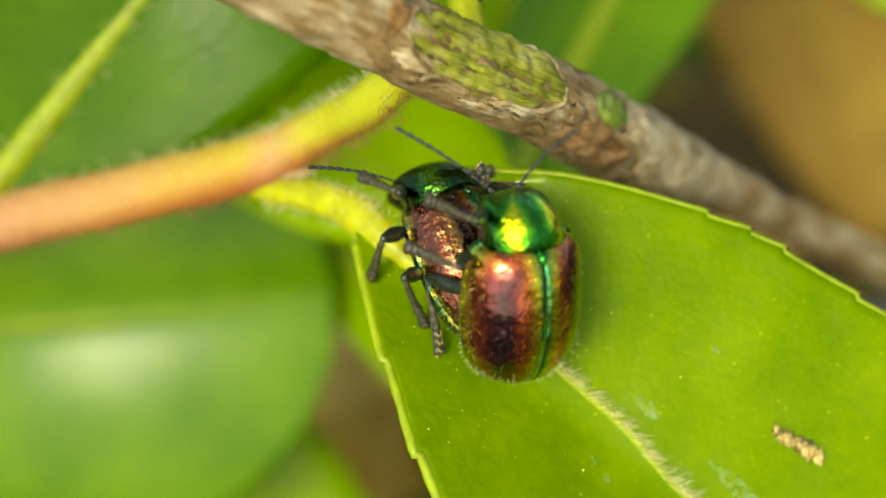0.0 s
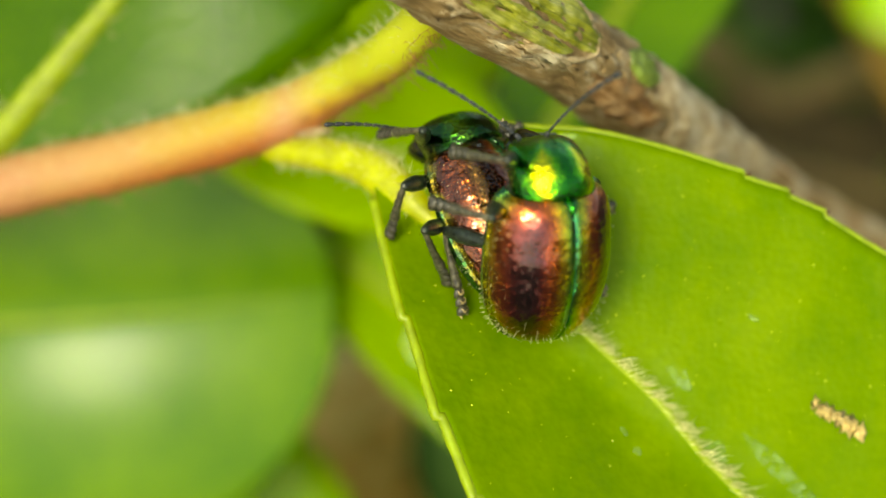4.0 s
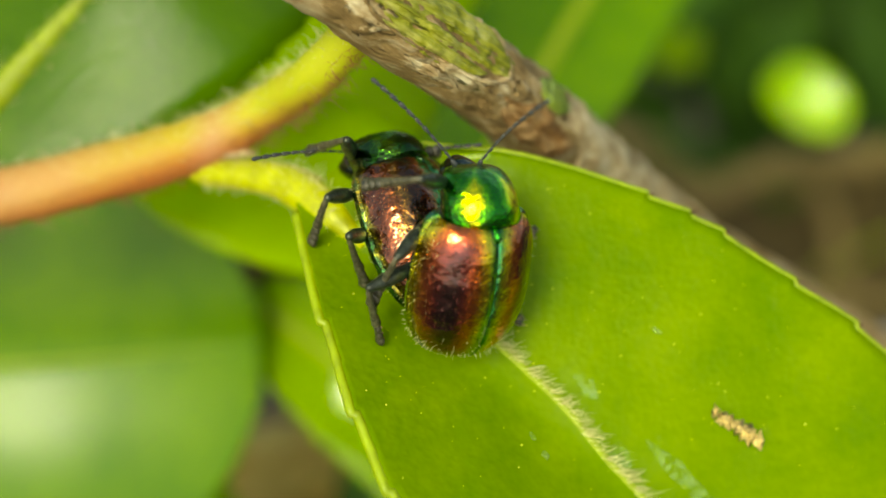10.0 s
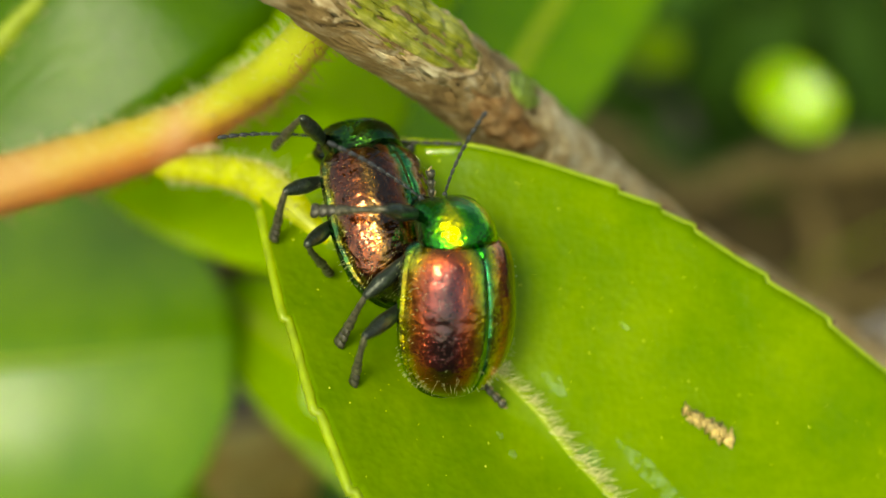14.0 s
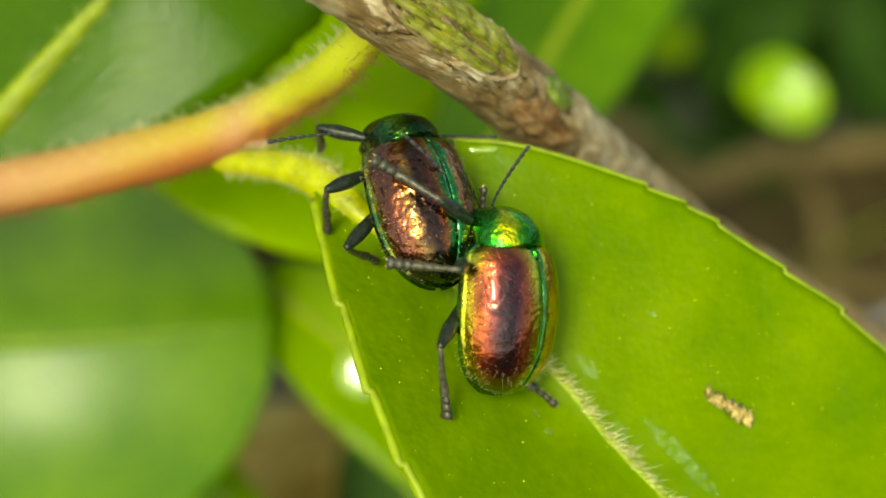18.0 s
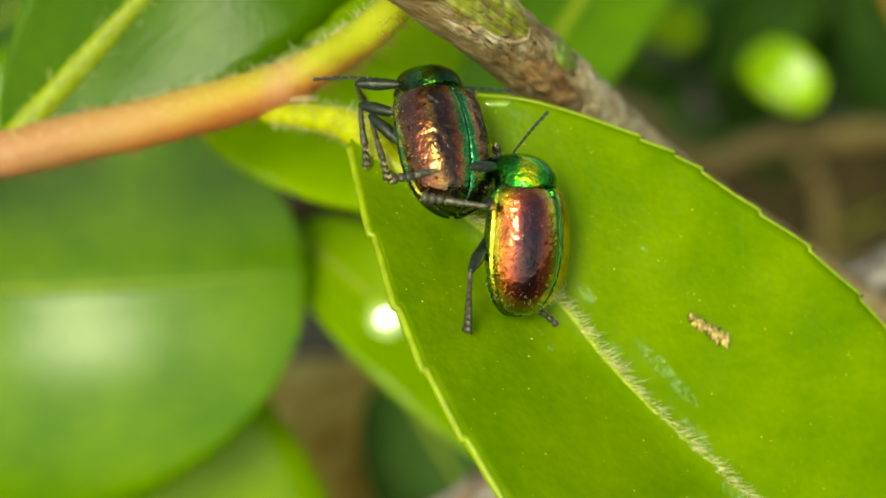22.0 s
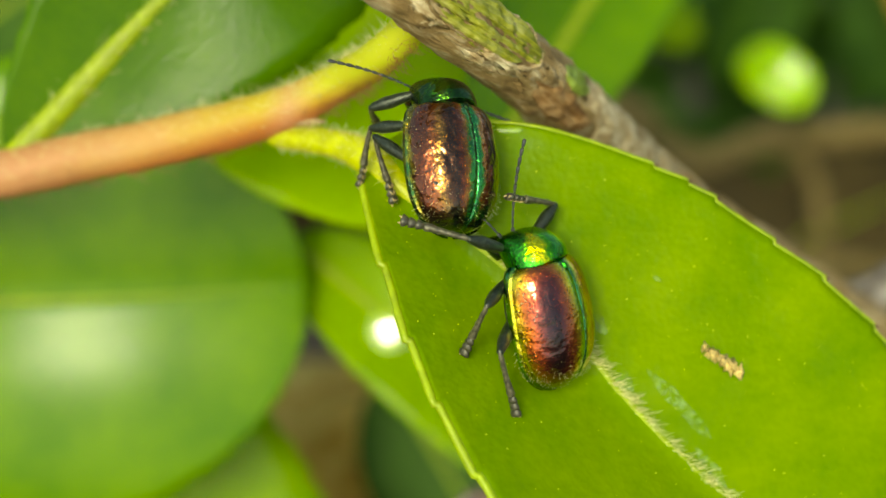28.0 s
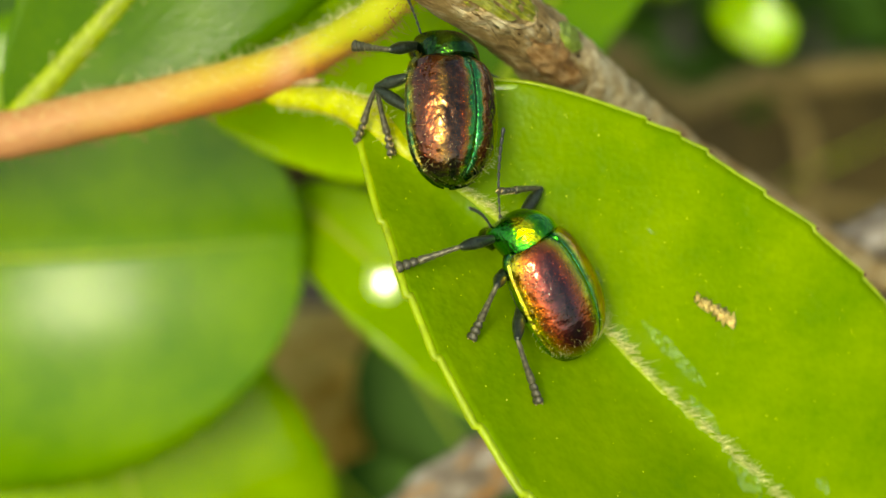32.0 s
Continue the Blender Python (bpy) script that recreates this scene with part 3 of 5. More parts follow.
# ---- stems ----
def stalk():
    ob = thing("young_stem", "hairy young stem turning from red to yellow-green", "stem")
    line = curve([(-92, -200, -215, 2.0), (-80, -60, -80, 1.6), (-44, -1.5, -11, 1.4), (-28.8, 3.1, -9.0, 1.36), (-20.9, 4.85, -7.2, 1.32), (-14, 6.5, -4.2, 1.22), (-10.5, 8.1, -2.6, 0.98), (-8.2, 9.25, 0.2, 0.94), (-6.2, 11.1, 2.3, 0.9)], 121)
    n = Nodes("red_to_yellow_stem")
    x, y, z = n.xyz()
    f = n.add("MapRange", {"Value": n.math("MULTIPLY_ADD", n.noise(0.6, 3), 5 * MM, x), "From Min": -25 * MM, "From Max": -5 * MM}).outputs[0]
    low = n.add("MapRange", {"Value": n.math("SUBTRACT", y, n.math("MULTIPLY", x, 0.33)), "From Min": 10.3 * MM, "From Max": 11.5 * MM}).outputs[0]
    col = n.ramp(f, ((0.0, (0.66, 0.31, 0.14)), (0.35, (0.70, 0.40, 0.12)), (0.62, (0.68, 0.52, 0.04)), (0.9, (0.62, 0.68, 0.015))))
    col = n.mix(low, (0.64, 0.20, 0.045), col)
    joint = n.math("MAXIMUM", 0.0, n.math("SUBTRACT", 1.0, n.math("MULTIPLY", n.math("ABSOLUTE", n.math("ADD", x, 13.0 * MM)), 0.7 / MM)))
    col = n.mix(n.math("MULTIPLY", joint, 0.6), col, (0.74, 0.36, 0.22))
    n.set(Base_Color=n.mix(n.math("MULTIPLY", n.noise(2.5, 4), 0.25), col, (0.62, 0.48, 0.16)), Roughness=0.5, Normal=n.bump(n.noise(3, 4), 0.08, 0.7))
    glow = n.add("BsdfTranslucent", {"Color": col})
    n.tree.links.new(n.add("MixShader", {0: 0.4, 1: n.bsdf.outputs[0], 2: glow.outputs[0]}).outputs[0], n.out.inputs["Surface"])
    bm = bmesh.new()
    part("stem", tube(bm, line, 18, 0.06, 0.7), n.mat, ob)
    bm, low_hairs = bmesh.new(), bmesh.new()
    for _ in range(1900):
        x, y, z, r = line[int(random.uniform(43, 119.9))]
        t = random.uniform(0, 2 * math.pi)
        d = Vector((-0.35 * math.cos(t), 0.93 * math.cos(t), math.sin(t)))
        p = Vector((x, y, z)) + d * r * 0.97 + Vector((random.uniform(-0.2, 0.2), 0, 0))
        hair(low_hairs if math.cos(t) < -0.35 else bm, p, p + d * random.uniform(0.2, 0.85) ** 1.4 + Vector((random.uniform(-0.6, 0.9), random.uniform(-0.25, 0.3), random.uniform(-0.1, 0.25))), 0.017)
    part("hairs", low_hairs, HAIR_BROWN, ob, "fine red-brown hairs of the underside")["kind"] = "stuff"
    part("hairs", bm, HAIR, ob, "fine pale hairs")["kind"] = "stuff"
    bm = bmesh.new()
    tube(bm, curve([(-12.9, 6.0, -3.3, 0.05), (-12.4, 6.08, -3.2, 0.2), (-11.8, 6.12, -3.2, 0.2), (-11.1, 6.1, -3.3, 0.04)], 12), 8, 0.4, 1.5, 0.5)
    part("bud_scale", bm, BARK_PALE, ob, "dry papery bud scale")


def branch():
    ob = thing("branch", "brown and grey woody branch with peeling bark", "branch")
    line = curve([(-30, 29, 17, 2.2), (-20, 21.5, 12.5, 2.05), (-12.2, 15.3, 8.6, 1.9), (-9.2, 13.5, 7, 1.8), (-5.6, 11.3, 4.2, 1.7), (-1.2, 9.0, -1.3, 1.8), (0.85, 7.75, -4.2, 1.88), (2.4, 6.75, -6.6, 1.86), (4.4, 5.5, -9.8, 1.75), (7.4, 4.0, -13.5, 1.3), (11.4, 1.7, -17, 1.12), (17, -1.2, -21, 1.1), (24, -5.2, -26, 1.1), (40, -14, -36, 1.2), (75, -70, -90, 2.0), (80, -378, -350, 3.0)], 210)
    bm = bmesh.new()
    part("stem", tube(bm, line, 40, 0.10, 0.9), BARK, ob)
    us = [p[0] for p in line]

    def skin(u, deg, lift):
        """A point of the branch's skin, where it passes u, deg round it (90 faces the eye)."""
        x, y, z, r = (float(np.interp(u, us, [p[k] for p in line])) for k in range(4))
        b = [float(np.interp(u + 0.5, us, [p[k] for p in line])) for k in range(3)]
        way = Vector(b) - Vector((x, y, z))
        side = way.cross(Vector((0.2, 0.3, 0.93))).normalized()
        top = side.cross(way).normalized()
        d = side * math.cos(radians(deg)) + top * math.sin(radians(deg))
        q = Vector((x, y, z)) + d * r
        return q + d * (0.10 * r * noise.fractal(q * 0.9, 0.8, 2.0, 4) + lift)

    def scale_of_bark(u0, u1, d0, d1, lift, rnd, ragged=0.25, n=12, groove=0.0):
        top = []
        for i in range(n):
            s = i / (n - 1)
            row = []
            for j in range(n):
                t = j / (n - 1)
                cut = 1 - ragged * abs(noise.noise(Vector((s * 4, t * 4, u0 * 3))))
                uu = (u0 + u1) / 2 + (s - 0.5) * (u1 - u0) * cut * (1 - 0.5 * (2 * t - 1) ** 4)
                dd = (d0 + d1) / 2 + (t - 0.5) * (d1 - d0) * cut * (1 - 0.5 * (2 * s - 1) ** 4)
                up = lift * (1 - max(abs(2 * s - 1), abs(2 * t - 1)) ** 6)
                if groove:
                    up += groove * noise.noise(Vector((uu * 0.12, dd * 0.10, 5.0)))
                row.append(skin(uu, dd, up))
            top.append(row)
        return sheet(bmesh.new(), top, 0.05)

    rnd = random.Random(21)
    part("bare_wood", scale_of_bark(-7.3, -1.5, 38, 146, 0.05, rnd, 0.12, 56, 0.2), WOOD_GREEN, ob, "green grooved wood under stripped bark")
    part("bark_sleeve", scale_of_bark(0.6, 7.4, 8, 178, 0.07, rnd, 0.3, 36, 0.06), BARK_PALE, ob, "pale papery bark sleeve")
    part("torn_bark", scale_of_bark(-1.6, 1.6, 12, 72, 0.12, rnd, 0.5, 26, 0.12), BARK_RED, ob, "reddish-brown torn bark")
    part("bare_wood", scale_of_bark(-0.5, 0.95, 72, 122, 0.2, rnd, 0.25, 20, 0.05), UNDERBARK, ob, "green wood under stripped bark")
    for k in range(6):
        u, d = rnd.uniform(-7.0, -4.2), 46 + 10 * k + rnd.uniform(-3, 3)
        part("bast_fibre", scale_of_bark(u, u + rnd.uniform(1.4, 2.8), d, d + rnd.uniform(3, 7), rnd.uniform(0.10, 0.18), rnd, 0.5, 10), WOOD_GREEN, ob, "torn bast fibre")
    part("bark_ring", scale_of_bark(-7.9, -7.2, 60, 150, 0.05, rnd, 0.5, 24, 0.06), BARK_RED, ob, "reddish-brown bark ring")
    for a0, a1, r in ((100, 190, 0.10), (185, 268, 0.08), (-85, 5, 0.09), (0, 96, 0.12)):
        bm, lip = bmesh.new(), []
        for k in range(30):
            t = radians(a0 + (a1 - a0) * k / 29)
            q = skin(-4.4 + 2.75 * math.copysign(abs(math.cos(t)) ** 0.7, math.cos(t)), 92 + 50 * math.copysign(abs(math.sin(t)) ** 0.8, math.sin(t)), 0.04)
            lip.append((*q, r * (0.25 + math.sin(math.pi * k / 29)) * (1 + 0.5 * noise.noise(Vector((k * 0.4, a0, 0))))))
        part("bark_lip", tube(bm, lip, 8, 0.4, 2.0), BARK_PALE if -90 < a0 < 50 else BARK, ob, "torn bark edge round the bare wood")
    for k in range(46):
        u = rnd.uniform(-2.5, 14) if k > 12 else rnd.uniform(-9, -2)
        d = rnd.uniform(15, 175) if k > 12 else rnd.uniform(5, 30)
        l, w = rnd.uniform(0.6, 2.4), rnd.uniform(14, 50)
        part("bark_scale", scale_of_bark(u, u + l, d, d + w, rnd.uniform(0.02, 0.07), rnd, 0.85, 9), rnd.choice((BARK, BARK, BARK_PALE, BARK_RED) if k > 12 else (BARK, BARK, BARK_PALE)), ob)


def side_shoot():
    ob = thing("side_shoot", "yellow-green side shoot with brown bud scales behind the branch", "shoot")
    bm = bmesh.new()
    part("stem", tube(bm, curve([(-4.0, 11.6, -1.0, 0.7), (-4.6, 14.2, -2.4, 0.68), (-4.9, 17, -4, 0.66), (-5.2, 26, -8, 0.6)], 24), 12, 0.06, 0.8), PETIOLE, ob)
    for u, v, w, r in ((-5.5, 15.9, -2.6, 0.5), (-3.9, 14.2, -1.8, 0.38), (-3.6, 13.6, -1.7, 0.25)):
        bm = bmesh.new()
        tube(bm, curve([(u, v - r * 1.5, w, r * 0.3), (u - 0.1, v, w + 0.2, r), (u + 0.15, v + r * 1.4, w, r * 0.2)], 10), 9, 0.6, 1.8, 0.7)
        part("bud_scale", bm, BUD, ob, "dark brown withered bud scale")


def other_stems():
    ob = thing("grey_twig", "grey weathered twig with cracked bark behind the leaf", "twig")
    bm = bmesh.new()
    line = curve([(-70, -372, -352, 4.0), (-42, -90, -80, 3.0), (-26, -38, -33, 2.6), (-10, -26.3, -31, 2.4), (-1.6, -19.9, -30, 2.3), (10, -11.4, -30, 2.2), (23.6, -4.6, -30, 2.1), (45, 6, -34, 2.0)], 130)
    part("stem", tube(bm, line, 28, 0.22, 0.5, seed=7), BARK_GREY, ob)
    rnd = random.Random(31)
    for k in range(22):
        x, y, z, r = line[rnd.randrange(62, 105)]
        t = rnd.uniform(0.3, 2.8)
        q = Vector((x, y, z)) + Vector((0.45 * math.cos(t), -0.85 * math.cos(t), math.sin(t))) * r * 0.98
        way = Vector((0.83, 0.55, 0)) * rnd.uniform(0.8, 2.0)
        bm = bmesh.new()
        part("bark_flake", tube(bm, curve([(*(q - way), 0.1), (*(q - way * 0.3), rnd.uniform(0.35, 0.6)), (*(q + way * 0.4), 0.4), (*(q + way), 0.08)], 10), 8, 0.5, 0.9, 0.5, k), rnd.choice((BARK_GREY, BARK_RED, BARK_RED)), ob)
    for pts, r in (([(10, 16, -118), (17, 15, -120), (26, 8.5, -120), (35, 11, -120), (52, 13, -122), (80, 18, -130)], 1.7),
                   ([(36, 10.8, -124), (41, 8, -124), (43, 2, -124), (43.5, -6, -126), (42, -40, -130)], 1.0),
                   ([(16, 17, -126), (14, 8, -126), (30, -1, -128), (60, -6, -135)], 1.3)):
        ob = thing("twig", "blurred tan twig far behind the leaves", "twig", "twigs of the thicket")
        bm = bmesh.new()
        path = curve(pts, 40)
        part("stem", tube(bm, [(*p, r) for p in path], 12, 0.15, 0.2), BARK_TWIG, ob)
        for k in (9, 23):
            bm = bmesh.new()
            a, c = path[k], path[k + 2]
            part("knot", tube(bm, [(*(a - (c - a) * 0.3), r * 0.6), (*a, r * 1.22), (*((a + c) / 2), r * 1.3), (*c, r * 1.15), (*(c + (c - a) * 0.3), r * 0.6)], 12, 0.3, 0.3), BARK_TWIG, ob, "swollen knot")
    ob = thing("woody_trunk", "brown woody trunk in the shade below the leaves", "trunk")
    bm = bmesh.new()
    part("stem", tube(bm, [(*p, 9) for p in curve([(-95, -376, -352), (-88, -210, -220), (-60, -52, -85), (-22, -27, -80), (-4, -18, -78), (8, -15, -86), (16, -14, -100)], 40)], 24, 0.3, 0.12), BARK_TRUNK, ob)
    for x, y, z in ((-24, -24, -73), (-16, -19, -71), (-9, -17, -70)):
        bm = bmesh.new()
        part("bark_plate", tube(bm, curve([(x - 6, y - 3, z - 1, 0.6), (x - 2, y - 1, z, 2.6), (x + 3, y + 1, z, 2.4), (x + 7, y + 2, z - 1, 0.5)], 14), 12, 0.5, 0.4, 0.5), BARK_TRUNK, ob, "loose bark plate")


stalk()
branch()
side_shoot()
other_stems()

# ---- the other leaves ----
blade("shrub_leaf", "broad dark green glossy leaf reflecting the sky", (-56, -6, -38), (-14.0, -3.9, -32), 16.5, LEAF_DEEP, (-0.15, -0.11, 1), 0.28, 4.0, 0.5, 26, "leaves of the shrub", 90, 21, curl=0.9)
blade("shrub_leaf", "green leaf half hidden under a broad leaf", (-33, -8, -42), (-21, -46, -46), 15, LEAF_PAINTED_LIT, (0, 0, 1), 0.08, 1.5, 0.6, 18, "leaves of the shrub", 60, 11)
hung = blade("shrub_leaf", "green pointed leaf hanging behind the bright leaf", (-15.4, -0.9, -36), (6, -17.9, -31), 4.5, LEAF_PAINTED_LIT, (0.1, 0.25, 1), 0.15, 0.8, 0.5, 14, "leaves of the shrub", 60, 11, other=1.15)
# Added flat lens, turned so that it mirrors the sun as a bright spot.
bm = bmesh.new()
bmesh.ops.create_uvsphere(bm, u_segments=24, v_segments=12, radius=1.7 * MM)
swell = Vector((-0.114, 0.117, 0.985)).to_track_quat("Z", "Y").to_matrix()
for v in bm.verts:
    v.co = swell @ Vector((v.co.x, v.co.y, v.co.z * 0.2)) + Vector((7.1, -5.9, 3.2)) * MM
part("blister", bm, GLOSS, hung, "glossy lens added on the leaf to catch the sun's glint")
blade("shrub_leaf", "small green leaf below the young stem", (-20.5, 7.4, -21), (-3, 2.6, -23), 4.3, LEAF_LIFTED, (-0.1, 0.25, 1), 0.1, 0.8, 0.5, 16, "leaves of the shrub", 60, 11, other=1.35)
blade("shrub_leaf", "large green leaf with hairy yellow midrib", (-28.8, 3.7, -9), (-6.3, 29.8, -12), 8.2, LEAF_MID, (0.17, -0.06, 1), 0.14, 2.0, 0.66, 18, "leaves of the shrub", 70, 13, 1.0, other=0.88, skew=0.2, ribskin=RIB_OLIVE)
# Its thick pale midrib also stands in for the highlight along the glossy fold.
blade("shrub_leaf", "light green folded leaf behind the branch", (-4.1, 0.6, -30.8), (14.5, 31.7, -45.6), 5.6, LEAF_DEEP, (-0.1, 0.1, 1), 0.22, 1.0, 0.5, 14, "leaves of the shrub", 60, 11, 0.8, skew=0.15)
blade("shrub_leaf", "green leaf behind the branch, coloured lighter to offset shade", (-16, 5, -40), (2, 40, -54), 10, LEAF_LIFTED, (0, 0, 1), 0.1, 1.0, 0.5, 14, "leaves of the shrub", 60, 11)
FLUTTERING = blade("shrub_leaf", "small leaf coloured bright lime to show sunlight", (27.2, 18.6, -90), (33.8, 13.6, -87), 3.0, LEAF_LIME, (-0.261, 0.141, 0.955), 0.12, 1.2, 0.4, 0, "far sunlit leaves", 20, 7, 0.15)
blade("shrub_leaf", "small pale green leaf in the thicket", (16.6, 22.3, -90), (21, 19.3, -87), 2.5, LEAF_MAIN, (0, 0.2, 1), 0.1, 0.4, 0.4, 0, "far sunlit leaves", 20, 7, 0.15)
blade("shrub_leaf", "green leaf far behind, deep shade put into its colour", (-9, -13, -62), (2, -30, -60), 7, LEAF_DARK, (0, 0, 1), 0.1, 0.6, 0.5, 0, "leaves of the shrub")


blade("shrub_leaf", "small pale green leaf at the end of the shrub", (-42, 2.5, -22), (-29.5, 5.5, -20), 2.6, LEAF_MAIN, (0, 0.2, 1), 0.1, 0.6, 0.5, 8, "leaves of the shrub")
blade("shrub_leaf", "green leaf at the left, coloured dark to show deep shade", (-60, 8, -70), (-22, 34, -66), 15, LEAF_DARK, (0, 0.2, 1), 0.1, 1.0, 0.5, 0, "leaves of the shrub")
blade("shrub_leaf", "rounded green leaf deep below, coloured dark for shade", (-13, -25, -55), (-2, -36, -55), 6.0, LEAF_DARK, (0, 0, 1), 0.1, 0.6, 0.42, 0, "leaves of the shrub")
blade("dead_leaf", "brown dead leaf caught behind the leaves, coloured dark for shade", (-21, -5, -62), (-4, 3.5, -59), 4.6, BROWN, (0, 0.2, 1), 0.15, 1.5, 0.5, 0, "dead leaves", 24, 9, 0.4)
SWAYING = blade("dry_leaf", "withered tan leaf swaying in the thicket", (29.9, 59.5, -100), (65.1, -10.1, -100), 10, DRY, (-0.2, 0.1, 1), 0.2, 1.0, 0.3, 0, "", 30, 9, 0.4)


def thicket():
    """Foliage of the thicket far behind, past counting, its dimness put into the colour."""
    rnd = random.Random(8)
    bm = bmesh.new()
    for _ in range(240):
        c = Vector((rnd.uniform(-30, 110), rnd.uniform(12, 110), rnd.uniform(-300, -150)))
        axis = Vector((rnd.gauss(0, 1), rnd.gauss(-0.4, 1), rnd.gauss(0, 0.5))).normalized() * rnd.uniform(14, 26)
        side = axis.cross(Vector((rnd.gauss(0, 0.4), rnd.gauss(0.3, 0.4), 1))).normalized() * rnd.uniform(4, 8)
        n = side.cross(axis).normalized()
        top = [[c + axis * s + side * (x * math.sin(math.pi * (0.03 + 0.94 * s)) ** 0.7) + n * (1.5 * abs(x) + 2 * math.sin(3 * s)) for x in (-1, -0.5, 0, 0.5, 1)]
               for s in (k / 9 for k in range(10))]
        leaf_faces(bm, top)
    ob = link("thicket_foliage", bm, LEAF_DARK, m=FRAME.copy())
    tagged(ob, "green foliage deep in the thicket, dimmed in its colour for shade", "foliage", kind="stuff")


def leaf_faces(bm, top):
    vs = [[bm.verts.new(p * MM) for p in row] for row in top]
    lo = [[bm.verts.new((p - Vector((0, 0, 0.3))) * MM) for p in row] for row in top]
    for i in range(len(top) - 1):
        for j in range(len(top[0]) - 1):
            bm.faces.new((vs[i][j], vs[i + 1][j], vs[i + 1][j + 1], vs[i][j + 1]))
            bm.faces.new((lo[i][j], lo[i][j + 1], lo[i + 1][j + 1], lo[i + 1][j]))


thicket()
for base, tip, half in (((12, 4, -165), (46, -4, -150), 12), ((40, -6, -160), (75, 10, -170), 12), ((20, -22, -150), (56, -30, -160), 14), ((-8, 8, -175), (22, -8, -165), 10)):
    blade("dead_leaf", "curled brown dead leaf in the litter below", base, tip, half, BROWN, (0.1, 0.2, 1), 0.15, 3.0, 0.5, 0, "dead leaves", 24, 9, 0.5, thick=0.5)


# ---- frass on the leaf ----
def crumb():
    c = leaf_spot(9.0, -5.35, 0.2)
    ob = thing("crumb", "tan crumbly dropping lying on the leaf", "debris", at=c)
    rnd = random.Random(4)
    for k in range(13):
        s = rnd.uniform(-0.5, 0.5) if k > 5 else k / 5 - 0.5
        bm = bmesh.new()
        bmesh.ops.create_icosphere(bm, subdivisions=2, radius=(0.12 + 0.14 * (s + 0.5)) * rnd.uniform(0.8, 1.2) * MM)
        for v in bm.verts:
            v.co *= 1 + 0.5 * noise.noise(v.co * 4000 + Vector((k, 0, 0)))
            v.co += Vector((s * 1.75 + rnd.gauss(0, 0.06), -s * 1.15 + rnd.gauss(0, 0.13), rnd.uniform(-0.05, 0.15))) * MM
        part("grain", bm, FRASS, ob)


crumb()


# ---- the beetles ----
# In a beetle's space: x to its right, y forward, z out of its back; the origin lies inside, where shield and wing cases meet.
def wing_case(side):
    """One domed wing case, 6.2 mm long, from the seam down to the rim."""
    outline = curve([(0.0, 1.72, 1.28), (0.035, 2.02, 1.50), (0.10, 2.22, 1.74), (0.2, 2.34, 1.92), (0.42, 2.43, 2.06), (0.62, 2.36, 1.98), (0.78, 2.08, 1.70), (0.90, 1.58, 1.24), (0.965, 0.98, 0.74), (0.992, 0.5, 0.38), (1.0, 0.1, 0.08)], 60)
    top = []
    for s, half, high in outline:
        row = []
        for j in range(25):
            t = radians(113.6 * j / 24)
            x = half * math.sin(t) ** 0.92
            z = high * math.cos(t) if t < math.pi / 2 else 1.15 * math.cos(t)
            if j > 22:
                x += 0.05
            row.append(Vector((side * x, -6.2 * s, z - 0.15)))
        top.append(row)
    return sheet(bmesh.new(), top, 0.12)


def dome(length, profile, y0, z0, flat):
    """A closed body of rings along y: rows of place (0 to 1), half width, half height."""
    bm = bmesh.new()
    rings = []
    for s, hx, hz, dz in curve(profile, 26):
        rings.append([bm.verts.new(Vector((hx * math.cos(t), y0 + length * s, z0 + dz + hz * math.sin(t) * (1 if math.sin(t) > 0 else flat))) * MM)
                      for t in (2 * math.pi * k / 32 for k in range(32))])
    for a, b in zip(rings, rings[1:]):
        for j in range(32):
            bm.faces.new((a[j], b[j], b[(j + 1) % 32], a[(j + 1) % 32]))
    bm.faces.new(rings[0])
    bm.faces.new(rings[-1][::-1])
    bmesh.ops.recalc_face_normals(bm, faces=bm.faces)
    return bm


HIPS = {"fore": (1.15, 0.9, -1.1), "mid": (1.55, -0.7, -1.15), "hind": (1.6, -2.5, -1.1)}
LENGTHS = {"fore": (2.2, 3.5), "mid": (2.2, 3.3), "hind": (2.5, 3.8)}
ANT = 4.8


